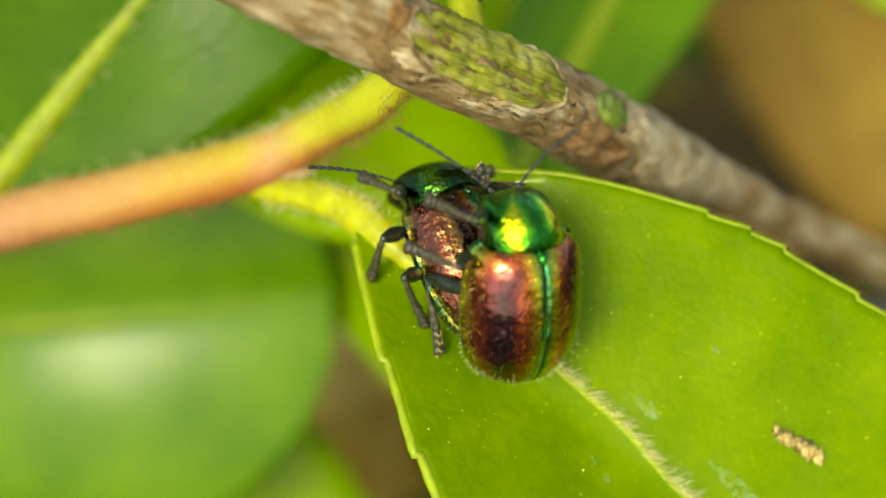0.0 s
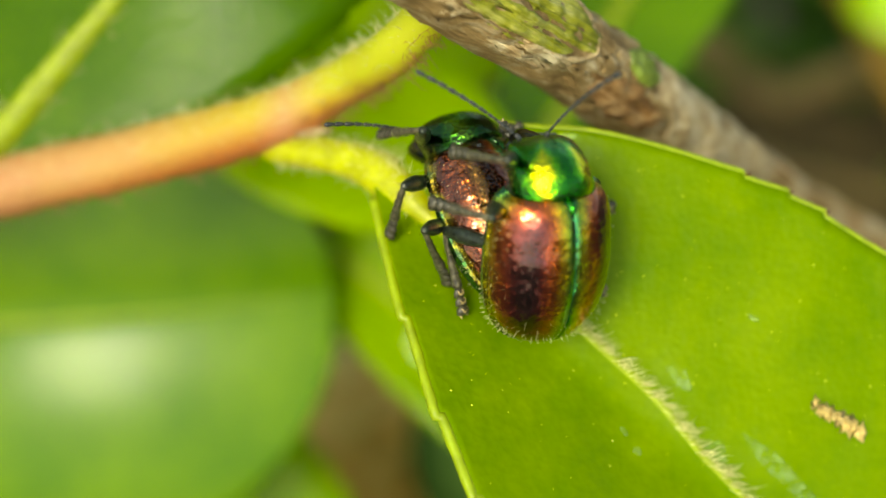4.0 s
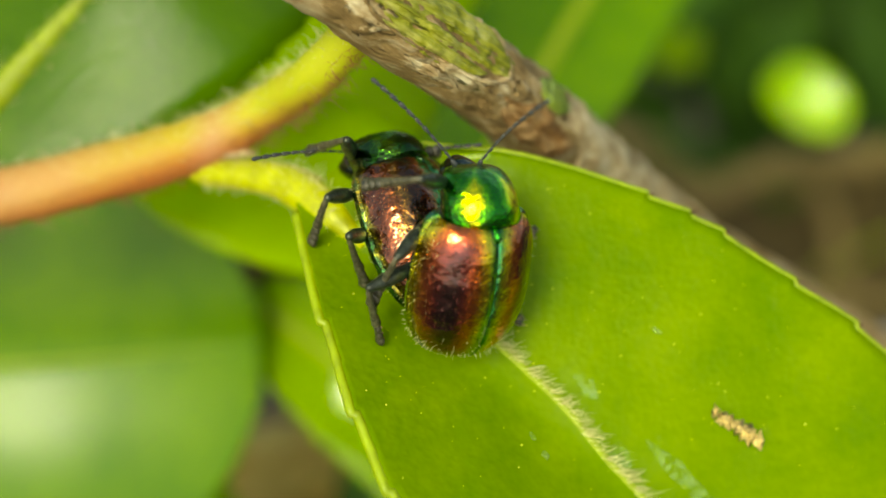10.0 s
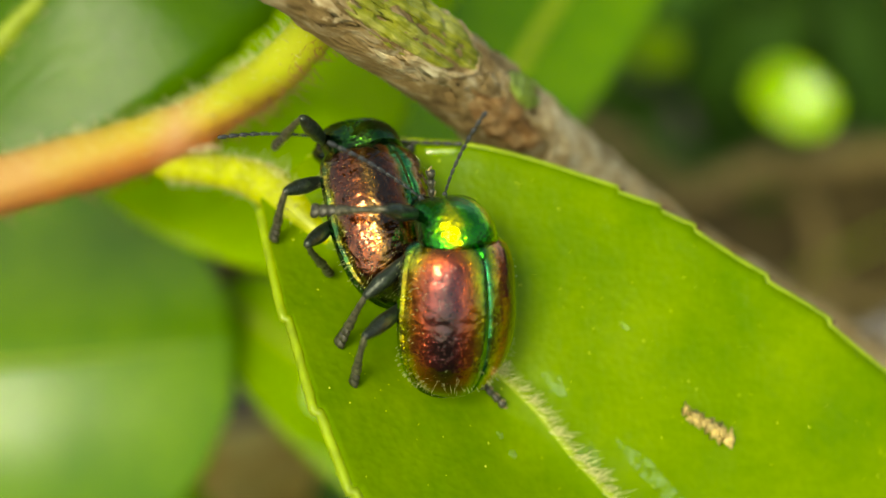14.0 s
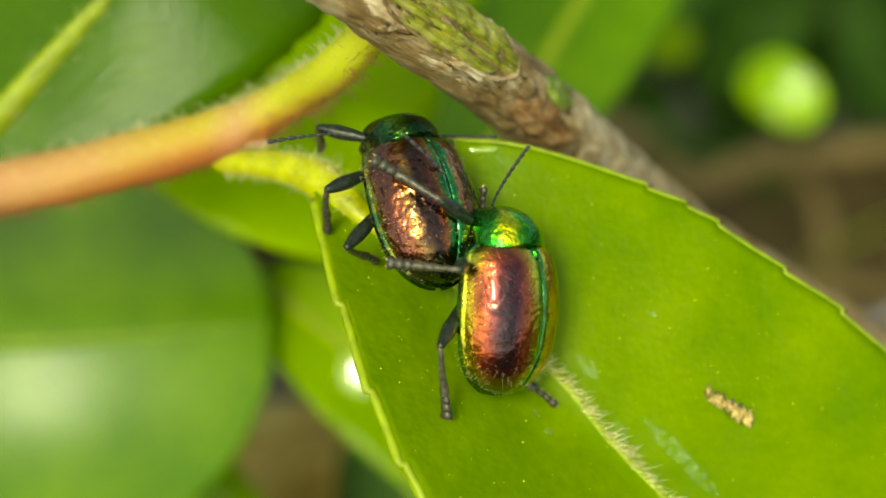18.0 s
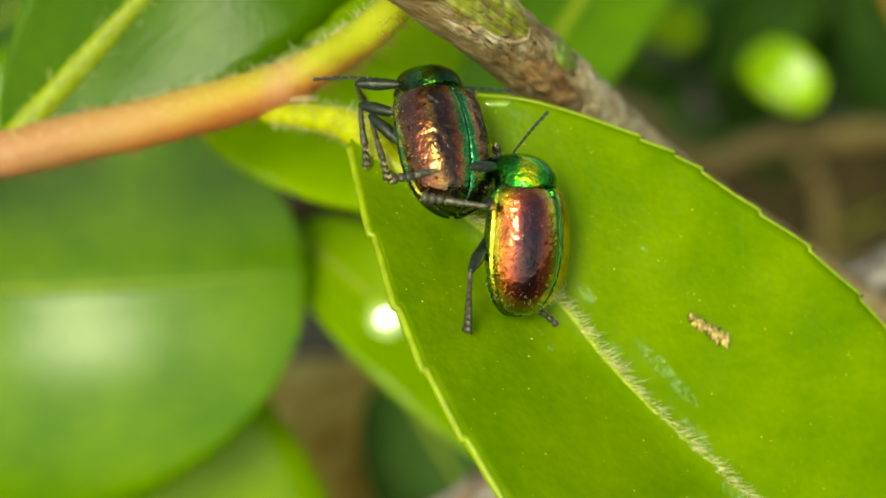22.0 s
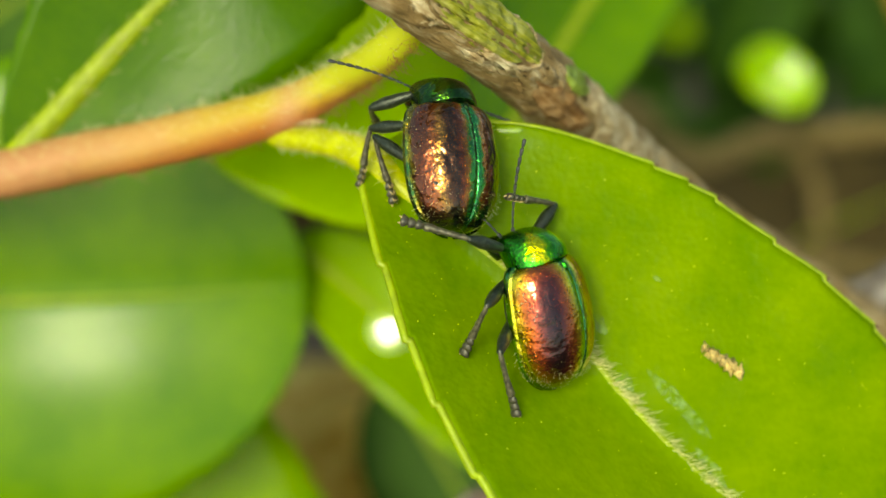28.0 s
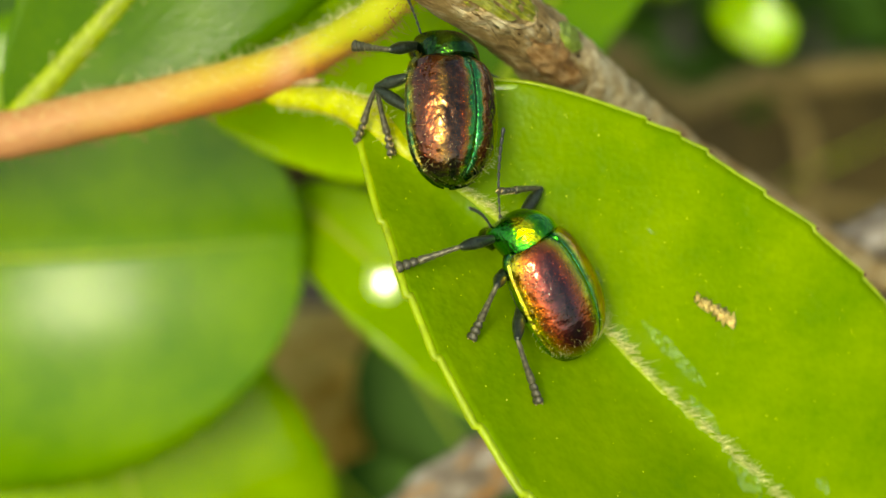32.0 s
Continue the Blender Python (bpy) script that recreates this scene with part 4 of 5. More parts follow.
def beetle(label, shield, cases, nod):
    """nod: the degrees by which head and shield bend down."""
    neck = Matrix.Translation((0, 0.05 * MM, 1.0 * MM))
    bend = neck @ Matrix.Rotation(radians(-nod), 4, "X") @ neck.inverted()
    ob = new("leaf_beetle")
    ob.empty_display_size = 0.004
    tagged(ob, label, "beetle", "pair of beetles")
    for side in (1, -1):
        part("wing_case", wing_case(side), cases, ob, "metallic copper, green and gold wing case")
    part("abdomen", dome(5.9, [(0, 0.1, 0.1, 0), (0.06, 0.9, 0.5, 0), (0.3, 2.0, 0.95, 0), (0.6, 2.2, 1.1, 0), (0.9, 1.9, 1.0, 0), (1, 1.5, 0.8, 0)], -5.9, -0.45, 1.25), BELLY, ob)
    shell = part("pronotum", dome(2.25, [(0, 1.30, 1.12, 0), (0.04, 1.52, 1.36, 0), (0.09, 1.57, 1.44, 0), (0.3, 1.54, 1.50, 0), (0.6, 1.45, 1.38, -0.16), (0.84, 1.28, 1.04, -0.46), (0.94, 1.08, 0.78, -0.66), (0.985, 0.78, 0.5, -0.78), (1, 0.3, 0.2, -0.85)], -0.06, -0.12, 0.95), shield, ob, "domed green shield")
    head = part("head", dome(1.2, [(0, 0.8, 0.7, 0), (0.3, 0.9, 0.75, -0.1), (0.6, 0.84, 0.66, -0.3), (0.85, 0.52, 0.42, -0.5), (1, 0.12, 0.1, -0.6)], 1.25, -1.4, 1.0), HEAD, ob, "dark green head bent down")
    shell.matrix_basis = head.matrix_basis = bend
    bm = bmesh.new()
    tube(bm, [(0, -0.02, 0.62, 0.0), (0, -0.05, 0.98, 0.14), (0, -0.28, 1.40, 0.16), (0, -0.5, 1.52, 0.02)], 10)
    part("scutellum", bm, shield, ob)
    for side in (1, -1):
        bm = bmesh.new()
        bmesh.ops.create_uvsphere(bm, u_segments=14, v_segments=10, radius=0.36 * MM)
        for v in bm.verts:
            v.co = Vector((v.co.x * 0.7, v.co.y * 0.85, v.co.z * 1.1)) + Vector((side * 0.82, 1.75, -1.2)) * MM
        part("eye", bm, EYE, head, "black bead-like eye")
        bm = bmesh.new()
        for k in range(11):
            y, r = k / 11 * ANT, (0.10 if k == 0 else 0.055) + 0.04 * min(1, k / 8)
            ln = ANT / 11
            bow = [side * 0.03 * (q * q - 0.3 * q) * ANT for q in ((k + f) / 11 * 1.9 for f in (0, 0.25, 0.75, 0.97))]
            tube(bm, [(bow[0], y, bow[0], r * 0.45), (bow[1], y + ln * 0.25, bow[1], r * 0.8), (bow[2], y + ln * 0.75, bow[2], r), (bow[3], y + ln * 0.97, bow[3], r * 0.6)], 7)
        a = part("antenna", bm, ANTENNA, ob, "thin beaded grey-black antenna")
        a.location = bend @ (Vector((side * 0.42, 2.05, -1.1)) * MM)
        a["side"] = side
        for which in ("fore", "mid", "hind"):
            l1, l2 = LENGTHS[which]
            bm = bmesh.new()
            tube(bm, curve([(0, -0.1, 0, 0.18), (0, l1 * 0.25, 0, 0.25), (0, l1 * 0.6, 0, 0.32), (0, l1 * 0.85, 0, 0.24), (0, l1, 0, 0.17), (0, l1 + 0.1, 0, 0.08)], 16), 10, 0.08, 2)
            for k in range(50):
                y, q = random.uniform(0.3, 1.0) * l1, random.uniform(0, 6.28)
                d = Vector((math.cos(q), 0, math.sin(q)))
                p = Vector((0, y, 0)) + d * 0.25
                hair(bm, p, p + d * random.uniform(0.05, 0.1) + Vector((0, random.uniform(0.05, 0.15), 0)), 0.008)
            leg = part("leg", bm, LEG, ob, "blue-black metallic leg")
            leg.location = Vector((side * HIPS[which][0], *HIPS[which][1:])) * MM
            leg["which"], leg["side"] = which, side
            bm = bmesh.new()
            lt = l2 * 0.62
            tube(bm, curve([(0, -0.05, 0, 0.12), (0, lt * 0.35, 0.05, 0.12), (0, lt * 0.75, 0.03, 0.16), (0, lt * 0.95, 0, 0.21), (0, lt, 0, 0.16)], 14), 8, 0.12, 2)
            for k in range(90):
                y, q = random.uniform(0.1, 1.0) * lt, random.uniform(0, 6.28)
                d = Vector((math.cos(q), 0, math.sin(q)))
                p = Vector((0, y, 0.02)) + d * (0.11 + 0.06 * y / lt)
                hair(bm, p, p + d * random.uniform(0.04, 0.11) + Vector((0, random.uniform(0.08, 0.2), 0)), 0.009)
            tibia = part("tibia", bm, SHIN, leg, "grey downy shin")
            tibia.location = (0, l1 * MM, 0)
            bm = bmesh.new()
            for k, (w, h) in enumerate(((0.26, 0.5), (0.30, 0.45), (0.34, 0.45))):
                y = lt + k * 0.36
                tube(bm, [(0, y - 0.05, -0.02, 0.1), (0, y + 0.2, -0.02, w * 0.85), (0, y + 0.36, 0.0, w * 0.9), (0, y + 0.42, 0.0, 0.08)], 8, 0.15, 3, 0.6)
            foot = part("tarsus", bm, TARSUS, leg)
            bm = bmesh.new()
            for sx in (-1, 1):
                tube(bm, curve([(sx * 0.03, lt + 0.95, 0, 0.08), (sx * 0.13, lt + 1.1, 0.03, 0.06), (sx * 0.17, lt + 1.24, -0.06, 0.02)], 8), 6)
            for k in range(3):
                y = lt + k * 0.36 + 0.1
                tube(bm, [(-0.12, y, -0.12, 0.02), (-0.08, y + 0.16, -0.16, 0.04), (0.08, y + 0.16, -0.16, 0.04), (0.12, y, -0.12, 0.02)], 6)
            claw = part("sole", bm, CLAW, leg, "amber sole and claws")
            foot.location = claw.location = (0, l1 * MM, 0)
            leg["tibia"], leg["foot"], leg["sole"] = tibia, foot, claw
    bm = bmesh.new()
    for k in range(420):
        s, t = (random.uniform(0.1, 0.99), radians(random.choice((-1, 1)) * random.uniform(62, 110))) if k % 3 else (random.uniform(0.72, 0.99), radians(random.uniform(-108, 108)))
        k = 1 - max(0, (s - 0.72) / 0.28) ** 2.2
        p = Vector((2.36 * k * math.sin(t), -6.2 * s, 1.95 * k * math.cos(t) - 0.15))
        d = Vector((math.sin(t), -0.9 if s > 0.8 else -0.3, math.cos(t)))
        hair(bm, p, p + d * random.uniform(0.08, 0.22), 0.006)
    part("bristles", bm, HAIR, ob, "short pale bristles")["kind"] = "stuff"
    return ob


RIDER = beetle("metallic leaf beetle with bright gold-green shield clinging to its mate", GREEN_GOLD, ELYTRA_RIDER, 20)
MATE = beetle("metallic copper and green leaf beetle sitting on the leaf base", GREEN_DARK, ELYTRA_MATE, 18)

# ---- focus: on the leaf where the beetles sit ----
cam.data.dof.use_dof = True
cam.data.dof.focus_object = MAIN
cam.data.dof.aperture_fstop = 24.0


# ---- what moves ----
def body_pose(u, v, w, heading, roll, pitch):
    return pose(u * MM, v * MM, w * MM) @ pose(0, 0, 0, 0, 0, -heading) @ pose(0, 0, 0, pitch) @ pose(0, 0, 0, 0, roll)


def aimed(way, up):
    """The turn whose y axis runs along way, its z axis towards up."""
    y = way.normalized()
    z = (up - y * up.dot(y)).normalized()
    return Matrix((y.cross(z), y, z)).transposed()


def at_time(rows, t):
    """Rows of a time and numbers, read between the rows."""
    ts = [r[0] for r in rows]
    return [float(np.interp(t, ts, [r[k] for r in rows])) for k in range(1, len(rows[0]))]


RIDER_BODY = [
    (0, -1.99, 4.18, 6.2, 3.92, 30, 18.35),
    (1, -2.05, 4.27, 6.18, 2.69, 30, 16.89),
    (3.5, -2.15, 4.09, 6.12, 3.89, 30, 20.37),
    (5.5, -2.22, 3.91, 6.08, 5.82, 30, 22.35),
    (6, -2.16, 3.9, 6.07, 5.74, 30, 22.5),
    (7, -2.06, 3.8, 6.04, 5.35, 30, 23.06),
    (9, -1.73, 3.46, 5.97, 8.6, 30.25, 25.39),
    (10, -1.54, 3.23, 5.85, 10.1, 31.25, 26.74),
    (11, -1.33, 3.1, 5.7, 10.53, 32.5, 25.88),
    (12.3, -1, 2.92, 5.5, 8.67, 34.12, 18.57),
    (13, -0.93, 2.51, 5.39, 6.89, 35.09, 15.91),
    (14, -1.04, 2.06, 5.16, 1.31, 37, 14.37),
    (15, -1.01, 1.52, 4.92, -1.22, 39, 10.83),
    (15.5, -1.05, 1.13, 4.81, -0.92, 40.1, 10.46),
    (17.5, -0.86, 1.46, 4.46, 1.21, 45.71, 3.7),
    (19, -0.37, 1.71, 4.23, 3.03, 49.58, 2.75),
    (20, -0.3, 1.58, 4.18, 4.52, 50.5, 3.27),
    (21, -0.26, 1.57, 4.17, 2.49, 51, 2.72),
    (22, -0.21, 1.47, 4.15, 1.29, 51.5, 2.56),
    (23, -0.06, 1.28, 4.14, 1.01, 51.86, 2.56),
    (24, 0.06, 1.13, 4.12, 1.54, 51.6, 2.56),
    (25.5, 0.09, 0.94, 4.1, 1.78, 51, 3.28),
    (27.5, -0.16, -0.36, 4.07, -8.72, 50.2, 7.5),
    (28, -0.29, -0.56, 4.06, -11.75, 50.02, 7.08),
    (29, -0.39, -0.78, 4.05, -21.5, 49.75, 6.14),
    (30, -0.48, -1.11, 4.03, -26.91, 49.5, 6),
    (31, -0.45, -1.38, 4.02, -26.21, 49.25, 6),
    (32, -0.46, -1.75, 4, -26.61, 49, 6),
]
MATE_BODY = [
    (0, -5.28, 5.34, 1.2, -22, 50, -12),
    (1, -5.32, 5.43, 1.21, -21.67, 49.89, -12),
    (3.5, -5.3, 5.38, 1.24, -20.83, 49.61, -12),
    (6, -5.24, 5.5, 1.27, -20, 49.33, -12),
    (7, -5.2, 5.57, 1.28, -19.67, 49.22, -12),
    (9, -4.99, 5.56, 1.32, -18.87, 48.92, -12.1),
    (10, -4.93, 5.31, 1.4, -18, 48.5, -12.5),
    (11, -4.86, 5.19, 1.5, -17, 48, -13),
    (12.3, -5, 5.49, 1.63, -15.7, 47.35, -13.65),
    (13, -4.58, 5.51, 1.71, -15.02, 46.91, -13.99),
    (14, -4.61, 5.53, 1.86, -14.2, 45.8, -14.4),
    (15, -4.74, 5.68, 2.02, -13.4, 44.6, -14.8),
    (15.5, -4.8, 5.67, 2.1, -12.99, 43.94, -15.05),
    (17.5, -4.93, 5.69, 2.44, -15, 40.57, -16.71),
    (19, -5.05, 5.74, 2.67, -17, 38.31, -17.85),
    (20, -5.1, 5.8, 2.72, -17, 38, -18),
    (21, -4.95, 5.88, 2.75, -15, 38, -18),
    (22, -4.82, 5.95, 2.78, -12, 38, -18),
    (23, -4.62, 6.18, 2.8, -9.5, 38, -17.88),
    (24, -4.52, 6.21, 2.82, -7, 38, -17.2),
    (25.5, -4.59, 6.31, 2.85, -6.3, 38, -16),
    (27.5, -4.76, 6.61, 2.89, -6, 38, -14.4),
    (28, -4.83, 6.59, 2.9, -5.9, 38, -14.08),
    (29, -4.87, 6.49, 2.9, -5, 38, -14),
    (30, -4.88, 6.5, 2.9, -4, 38, -14),
    (31, -4.76, 6.67, 2.9, -3, 38, -14),
    (32, -4.5, 6.89, 2.9, -2, 38, -14),
]
# Where the feet and feelers reach, in the leaf's frame: seconds, u, v, w.
RIDER_FEET = {
    "left_fore": [(0, -5.84, 5.77, 5.5), (6, -6.04, 5.2, 5.5), (9, -5.95, 4.71, 5.5), (13, -6.96, 3.4, 5), (15.5, -6.54, 2.85, 5.5), (19, -6.54, 6.03, 5.8), (20, -5.67, 4.77, 5.8), (20.7, -5, 5.01, 5.8), (21.4, -7.6, 1.44, 6.4), (22, -7.13, 1.58, 6.4), (23, -7.04, 1.68, 6.4), (24, -7.11, 1.23, 6.4), (25.5, -7.18, 1.16, 6.4), (27.5, -7.1, 1.6, 5.8), (28, -7.1, 1.27, 5.6), (28.2, -7.3, 1.4, 5.5), (28.4, -7.15, -1.8, 5), (29, -7.4, -3.1, 5.08), (30, -7.28, -3.22, 5.1), (32, -7.2, -3.16, 5)],
    "left_mid": [(0, -6.66, 3.94, 5.5), (6, -6.76, 3.38, 5.5), (9, -5.84, 0.28, 4.5), (13, -6.1, -2.25, 3.2), (13.5, -5.84, -1.9, 3.1), (14, -5.8, -2.05, 3.1), (15, -5.48, -1.86, 3.4), (15.5, -4.72, -2.69, 3.4), (17.5, -6.09, 0.91, 5.6), (19, -5.46, 0.59, 5.8), (20, -5.7, 0.63, 6.2), (21, -5.45, 0.67, 6.2), (22.1, -5.47, 0.87, 6), (22.5, -5.63, -2.85, 3.78), (23, -5.5, -2.81, 3.67), (25.5, -5.66, -2.96, 3.89), (28, -3.87, -5.2, 4.44), (30, -3.36, -6.78, 5.29), (32, -3.45, -6.6, 5.22)],
    "left_hind": [(0, -5.56, -1.2, 2.48), (6, -5.5, -1.25, 2.49), (9, -5.55, -1.26, 2.52), (13, -5.36, -3.97, 3.4), (14.6, -5.23, -3.82, 3.3), (15, -3.5, -6.6, 3.4), (15.5, -3.55, -6.8, 3.6), (17.5, -3.46, -5.94, 4.73), (19, -2.86, -5.81, 4.24), (20, -2.92, -5.71, 4.2), (22, -3.08, -5.83, 4.39), (23, -2.96, -5.82, 4.31), (24, -2.78, -5.87, 4.23), (25.5, -2.81, -6.05, 4.38), (28, -1.17, -8.16, 4.87), (29, -1.12, -8.19, 4.86), (30.3, -0.91, -8.37, 4.86), (30.8, 0.03, -9.72, 5.24), (32, -0.02, -9.82, 5.34)],
    "right_fore": [(0, -3.76, 7.08, 4.6), (6, -4.3, 6.3, 4.6), (10, -2.7, 5.4, 4), (14, -2.2, 5.0, 4), (15, -2.2, 4.6, 4.4), (15.5, -2.4, 4.6, 4.4), (18, -1.8, 4.2, 3), (26, -2.0, 3.2, 3), (27.5, -2.0, 2.8, 4), (28, -2.04, 2.46, 4), (31, -2.28, 0.84, 4), (32, -2.2, 0.6, 4)],
    "right_mid": [(0, 0.07, 2.98, 0.5), (9, 0.8, 2.88, 0.5), (15.5, 1.22, 0.67, 0.5), (23, 1.41, 0.27, 0.5), (32, 2.59, -2.34, 0.5)],
    "right_hind": [(0, 0.03, -0.51, 1.09), (9, 0.48, -0.22, 1.01), (13, 0.52, -4.07, 1.42), (15.5, 1.73, -5.76, 1.52), (19, 1.67, -5.43, 1.45), (23, 1.62, -5.49, 1.47), (25.5, 1.6, -5.48, 1.47), (28, 1.2, -6.86, 2.39), (32, 2.23, -7.33, 2.1)],
    "left_antenna": [(0, -5.97, 8.57, 7), (6, -6.22, 7.93, 7), (10, -5.22, 8.54, 7), (12, -5.11, 8.41, 7), (13, -5.95, 6.96, 7), (15.5, -4.6, 4.47, 7), (19, -4.6, 7.0, 5), (20, -4.49, 6.79, 5), (23, -5.25, 6.16, 5.5), (28, -5.75, 4.27, 6.5), (28.6, -6.8, 2.5, 6), (29, -7.67, -0.24, 6), (29.8, -7.88, 0.66, 6), (30.3, -7.8, 0.8, 6), (30.9, -3.6, 1.2, 9), (32, -3.6, 0.9, 9)],
    "right_antenna": [(0, -0.4, 8.9, 8.5), (6, -0.35, 8.3, 8.5), (10, 0.5, 7.9, 8.5), (12, 0.72, 8.37, 7.5), (13, -0.14, 7.33, 8), (15.5, -1.69, 5.85, 6), (19, -0.1, 5.6, 8), (20, 0.06, 5.06, 8), (23, 0.04, 4.6, 7), (25, -1.91, 6.38, 4), (28, -1.79, 5.41, 4.5), (29.5, -2.2, 5.2, 4.5), (31, -2.78, 5.06, 4.5), (32, -2.7, 4.8, 4.5)],
}
MATE_FEET = {
    "left_fore": [(0, -8.71, 6.21, 0.5), (6, -8.84, 5.87, 0.5), (9, -8.77, 5.97, 0.5), (13, -8.44, 5.96, 0.5), (15.5, -8.64, 5.83, 0.5), (17.5, -8.9, 5.8, -1.4), (19, -9.09, 5.79, -2.0), (20, -9.09, 5.79, -2.0), (22, -8.4, 5.5, -1.2), (23, -8.01, 5.5, -1.6), (25, -8.04, 5.68, -1.2), (27.5, -8.27, 5.66, -1.2), (28, -8.21, 5.68, -1.2), (30, -7.82, 5.34, -1.2), (30.5, -10.02, 6.99, 0.8), (30.9, -9.65, 7.53, 1.4), (32, -9.43, 7.67, 1.4)],
    "left_mid": [(0, -8.43, 2.01, 1.37), (6, -8.49, 1.91, 1.49), (9, -8.4, 2.11, 1.28), (13, -8.51, 2.13, 1.31), (15.5, -8.46, 2.04, 1.37), (19, -8.55, 2.1, 1.2), (20, -8.51, 2.05, 1.2), (22, -8.18, 2.27, 1.08), (23, -8.91, 4.11, 0.6), (24, -8.95, 3.1, 0.6), (25.5, -9.11, 2.73, 0.5), (28, -9.11, 2.69, 0.5), (30.5, -9.2, 2.6, 0.5), (32, -9.2, 2.8, 0.5)],
    "left_hind": [(0, -6.13, -0.05, 1.95), (6, -6.03, -0.03, 1.88), (9, -6.14, 0.17, 1.79), (13, -6.09, 0.59, 1.48), (15.5, -6.26, 0.8, 1.42), (19, -6.32, 0.82, 1.43), (20, -6.35, 1.18, 1.22), (23, -7.38, 1.65, 1.27), (28, -7.26, 1.71, 1.19), (30.5, -7.41, 1.63, 1.3), (32, -7.3, 1.98, 1.02)],
    "right_fore": [(0, -3.11, 6.3, 0), (15.5, -2.91, 5.86, 0), (23, -2.61, 6.27, 0), (28, -2.9, 6.45, 0), (32, -2.67, 6.45, 0)],
    "right_mid": [(0, -2.24, 3.92, 0), (15.5, -1.98, 4.13, 0), (28, -2.25, 2.68, 0), (32, -2.05, 2.75, 0)],
    "right_hind": [(0, -2.77, 1.55, 0), (15.5, -1.98, 0.9, 0), (28, -2.22, 1.55, 0), (32, -2.03, 1.6, 0)],
    "left_antenna": [(0, -9.89, 7.24, 3), (6, -10.03, 6.57, 3), (9, -10.29, 5.87, 3), (13, -9.8, 6.65, 3), (15.5, -10.09, 6.61, 3), (19, -10.16, 6.31, 3), (23, -9.93, 7.24, 3), (28, -9.56, 8.91, 3), (29.5, -9.21, 8.6, 3), (30.5, -8.61, 9.13, 3), (30.9, -6.76, 9.86, 3), (32, -6.46, 9.83, 3)],
    "right_antenna": [(0, -4.6, 5.8, 0), (15.5, -3.9, 6.2, 0), (28, -3.8, 6.9, 0.2), (32, -3.6, 7.0, 0.2)],
}


# Which way the knees bend, in the beetle's space, where it changes: seconds, x, y, z.
RIDER_KNEES = {
    "left_mid": [(0, -0.2, 0.15, 1), (8, -0.2, 0.15, 1), (9.5, -0.5, 0.3, 0.8), (11, -1, -0.1, 0.35), (32, -1, -0.1, 0.35)],
    "left_hind": [(0, -0.1, 1, 0), (9, -0.1, 1, 0), (10.6, -0.5, 0.8, 0.4), (12.5, -0.8, 0.3, 0.5), (15, -1, -0.2, 0.35), (32, -1, -0.4, 0.35)],
}
RIDER_KNEES["right_fore"] = [(0, -1, -1, -1), (14, -1, -1, -1), (14.7, 0.3, 0.8, -0.5), (15, 1, 0.3, 0.3), (15.5, 1, 0.3, 0.3), (16.5, 0.3, 0.8, -0.5), (18, -1, -1, -1), (26, -1, -1, -1), (26.7, 0.3, 0.8, -0.5), (27.5, 1, 0.3, 0.2), (32, 1, 0.3, 0.2)]
MATE_KNEES = {
    "left_fore": [(0, -1, 0.3, 0.35), (17, -1, 0.3, 0.35), (19, -1, 0, 0.9), (30, -1, 0, 0.9), (30.9, -1, -0.5, 0.7), (32, -1, -0.5, 0.7)],
    "left_mid": [(0, -1, -0.1, 0.35), (18, -1, -0.1, 0.35), (21, -0.5, 0.9, 0), (32, -0.5, 0.9, -0.2)],
    "left_hind": [(0, -1, -0.4, 0.35), (18, -1, -0.4, 0.35), (21, -0.5, 0.9, 0.2), (32, -0.5, 0.9, 0.2)],
}


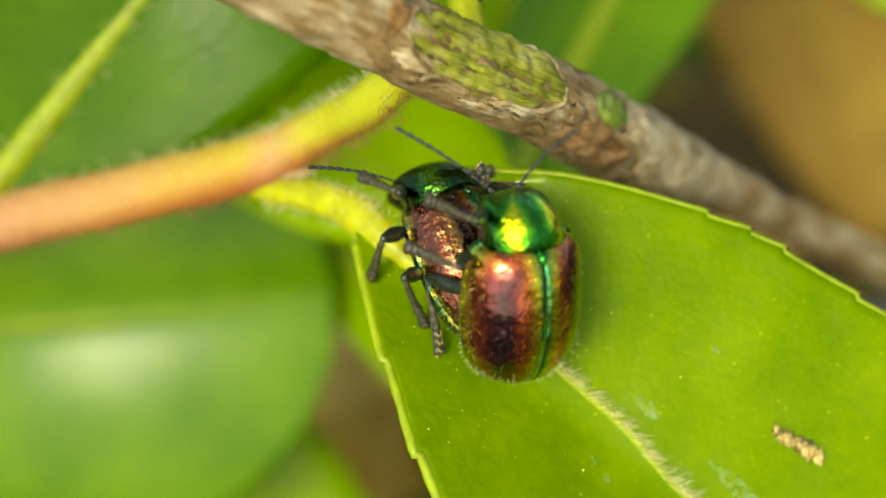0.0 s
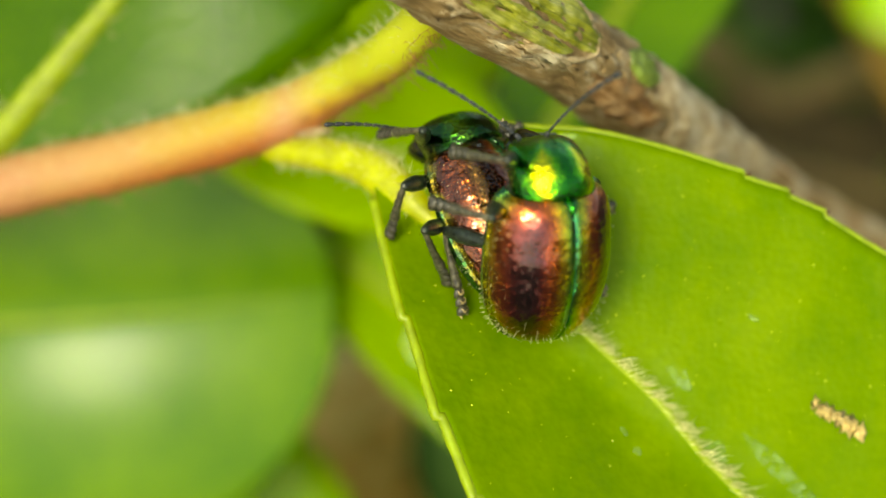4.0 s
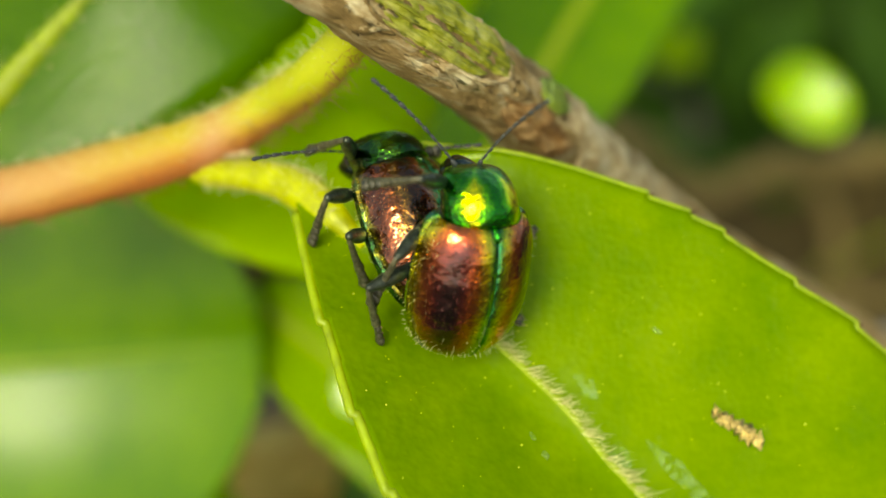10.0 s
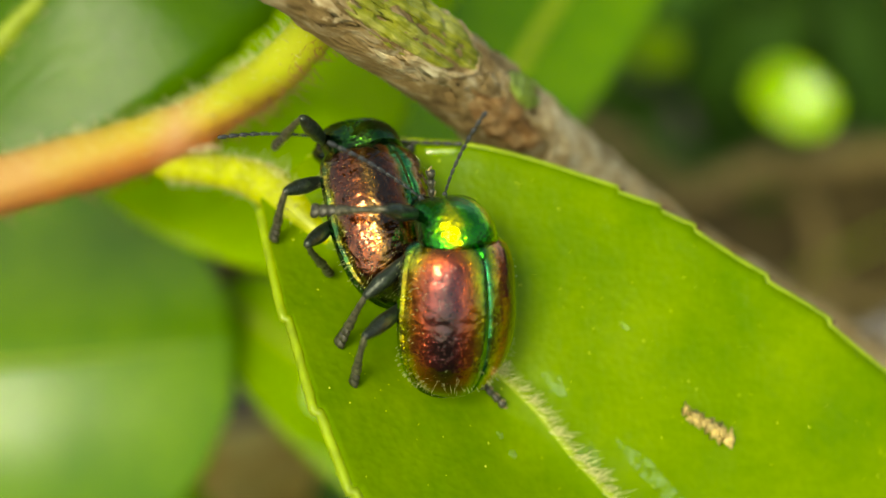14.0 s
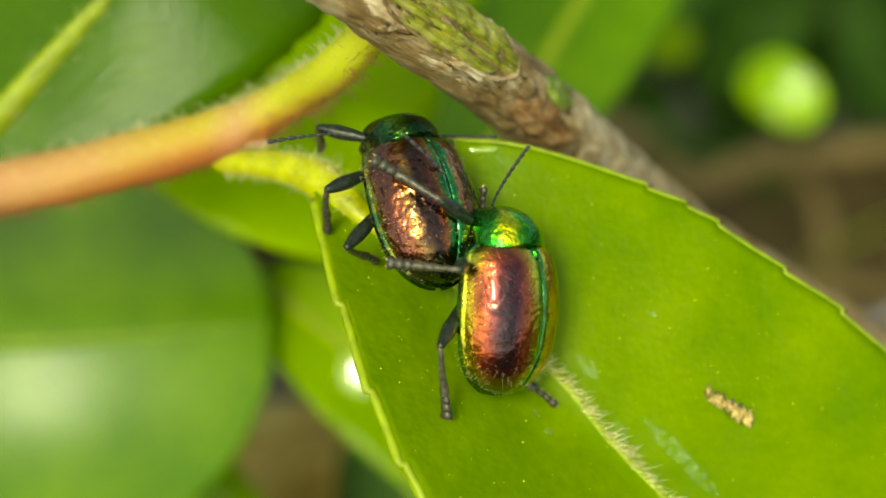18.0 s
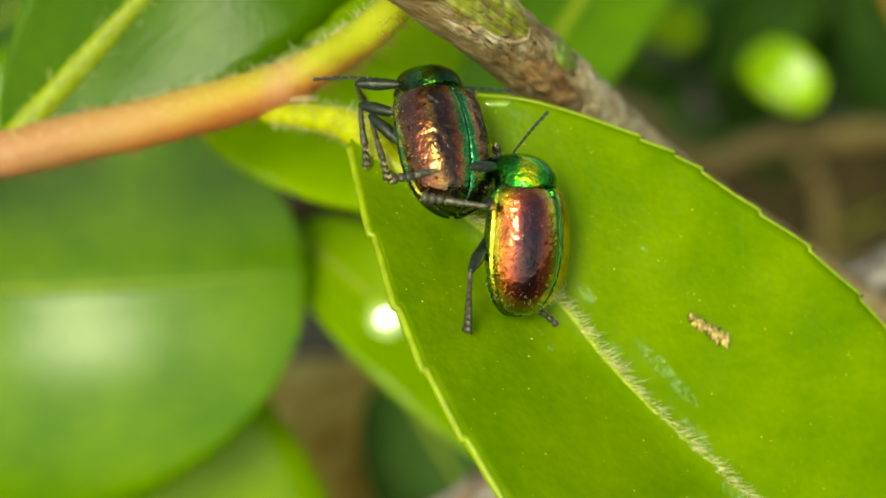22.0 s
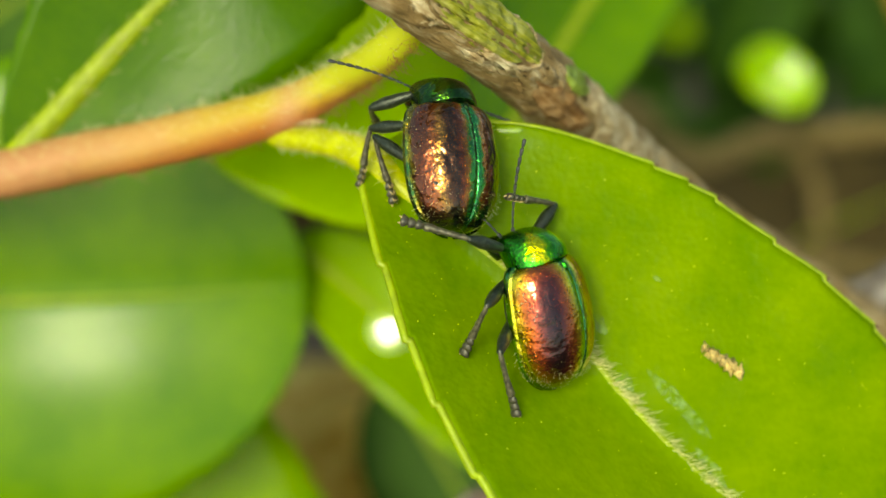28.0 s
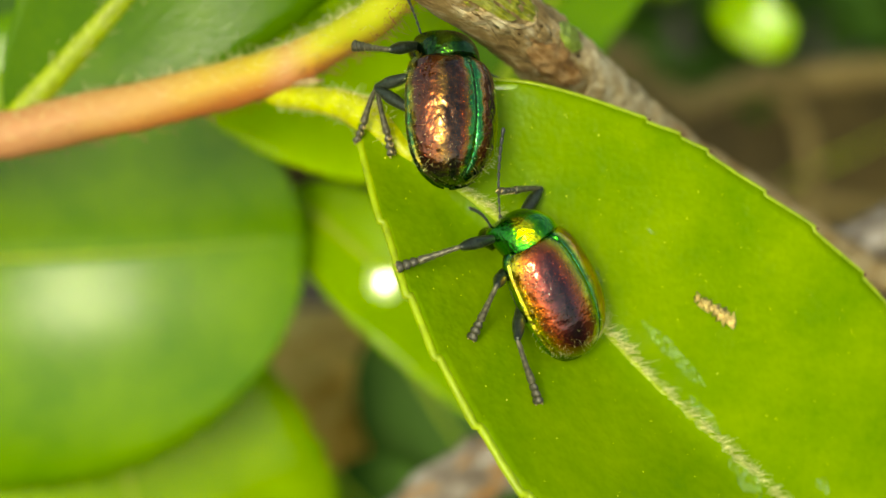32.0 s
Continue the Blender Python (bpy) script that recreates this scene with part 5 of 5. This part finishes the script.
def move_beetle(ob, body, reach, knees):
    times = sorted({r[0] for r in body} | {r[0] for rows in (*reach.values(), *knees.values()) for r in rows})
    walk(ob, [(r[0], FRAME @ body_pose(*r[1:])) for r in body])
    into = {t: body_pose(*at_time(body, t)).inverted() for t in times}
    for limb in ob.children:
        if "which" in limb:
            key = ("left_" if limb["side"] < 0 else "right_") + limb["which"]
            l1, l2 = (c * MM for c in LENGTHS[limb["which"]])
            hip, thigh, shin = limb.location.copy(), [], []
            out = Vector((limb["side"], {"fore": 0.3, "mid": -0.1, "hind": -0.4}[limb["which"]], 0.35))
            if limb["side"] > 0:
                out = Vector((-0.7, 0.1, -0.4))
            for t in times:
                if key in knees:
                    out = Vector(at_time(knees[key], t))
                foot = into[t] @ (Vector(at_time(reach[key], t)) * MM)
                way = foot - hip
                d = min(max(way.length, 0.35 * (l1 + l2)), 0.985 * (l1 + l2))
                way = way.normalized()
                a = (d * d + l1 * l1 - l2 * l2) / (2 * d)
                h = math.sqrt(max(l1 * l1 - a * a, 0))
                pole = (out - way * out.dot(way)).normalized()
                knee = way * a + pole * h
                turn = aimed(knee, pole)
                low = turn.inverted() @ aimed(way * d - knee, pole)
                thigh.append((t, Matrix.Translation(hip) @ turn.to_4x4()))
                shin.append((t, Matrix.Translation((0, l1, 0)) @ low.to_4x4()))
            walk(limb, thigh)
            walk(limb["tibia"], shin)
            walk(limb["foot"], shin)
            walk(limb["sole"], shin)
        elif "side" in limb:
            key = ("left_" if limb["side"] < 0 else "right_") + "antenna"
            root = limb.location.copy()
            walk(limb, [(t, Matrix.Translation(root) @ aimed(into[t] @ (Vector(at_time(reach[key], t)) * MM) - root, Vector((0, 0.2, 1))).to_4x4()) for t in times])


def sway(ob, rows):
    """A leaf that the wind moves to and fro."""
    rest = ob.matrix_basis.copy()
    walk(ob, [(t, rest @ pose(1.25 * du * MM, 0, 0)) for t, du in rows])


def motions():
    sway(FLUTTERING, ((0, 0.8), (9, 1.0), (11, 0.6), (12, 0.4), (13, 1.5), (15, 0.6), (20, -0.4), (24, 0), (28, -0.7), (31, -1.5), (32, -1.6)))
    sway(SWAYING, ((0, -22), (2, -25), (3.5, -16), (5.5, 8), (10, 9), (11.4, 5), (12, 0), (12.5, 2), (13, 5), (15, 9), (20, 9.5), (21.5, 6.5), (22.5, 4.6), (23, 1.7), (23.3, 4.4), (23.6, -0.3), (24, 0), (24.4, 1.7), (24.8, 2.1), (25.2, 1.6), (25.5, 2.6), (28, 6.5), (32, 9)))
    move_beetle(RIDER, RIDER_BODY, RIDER_FEET, RIDER_KNEES)
    move_beetle(MATE, MATE_BODY, MATE_FEET, MATE_KNEES)


motions()
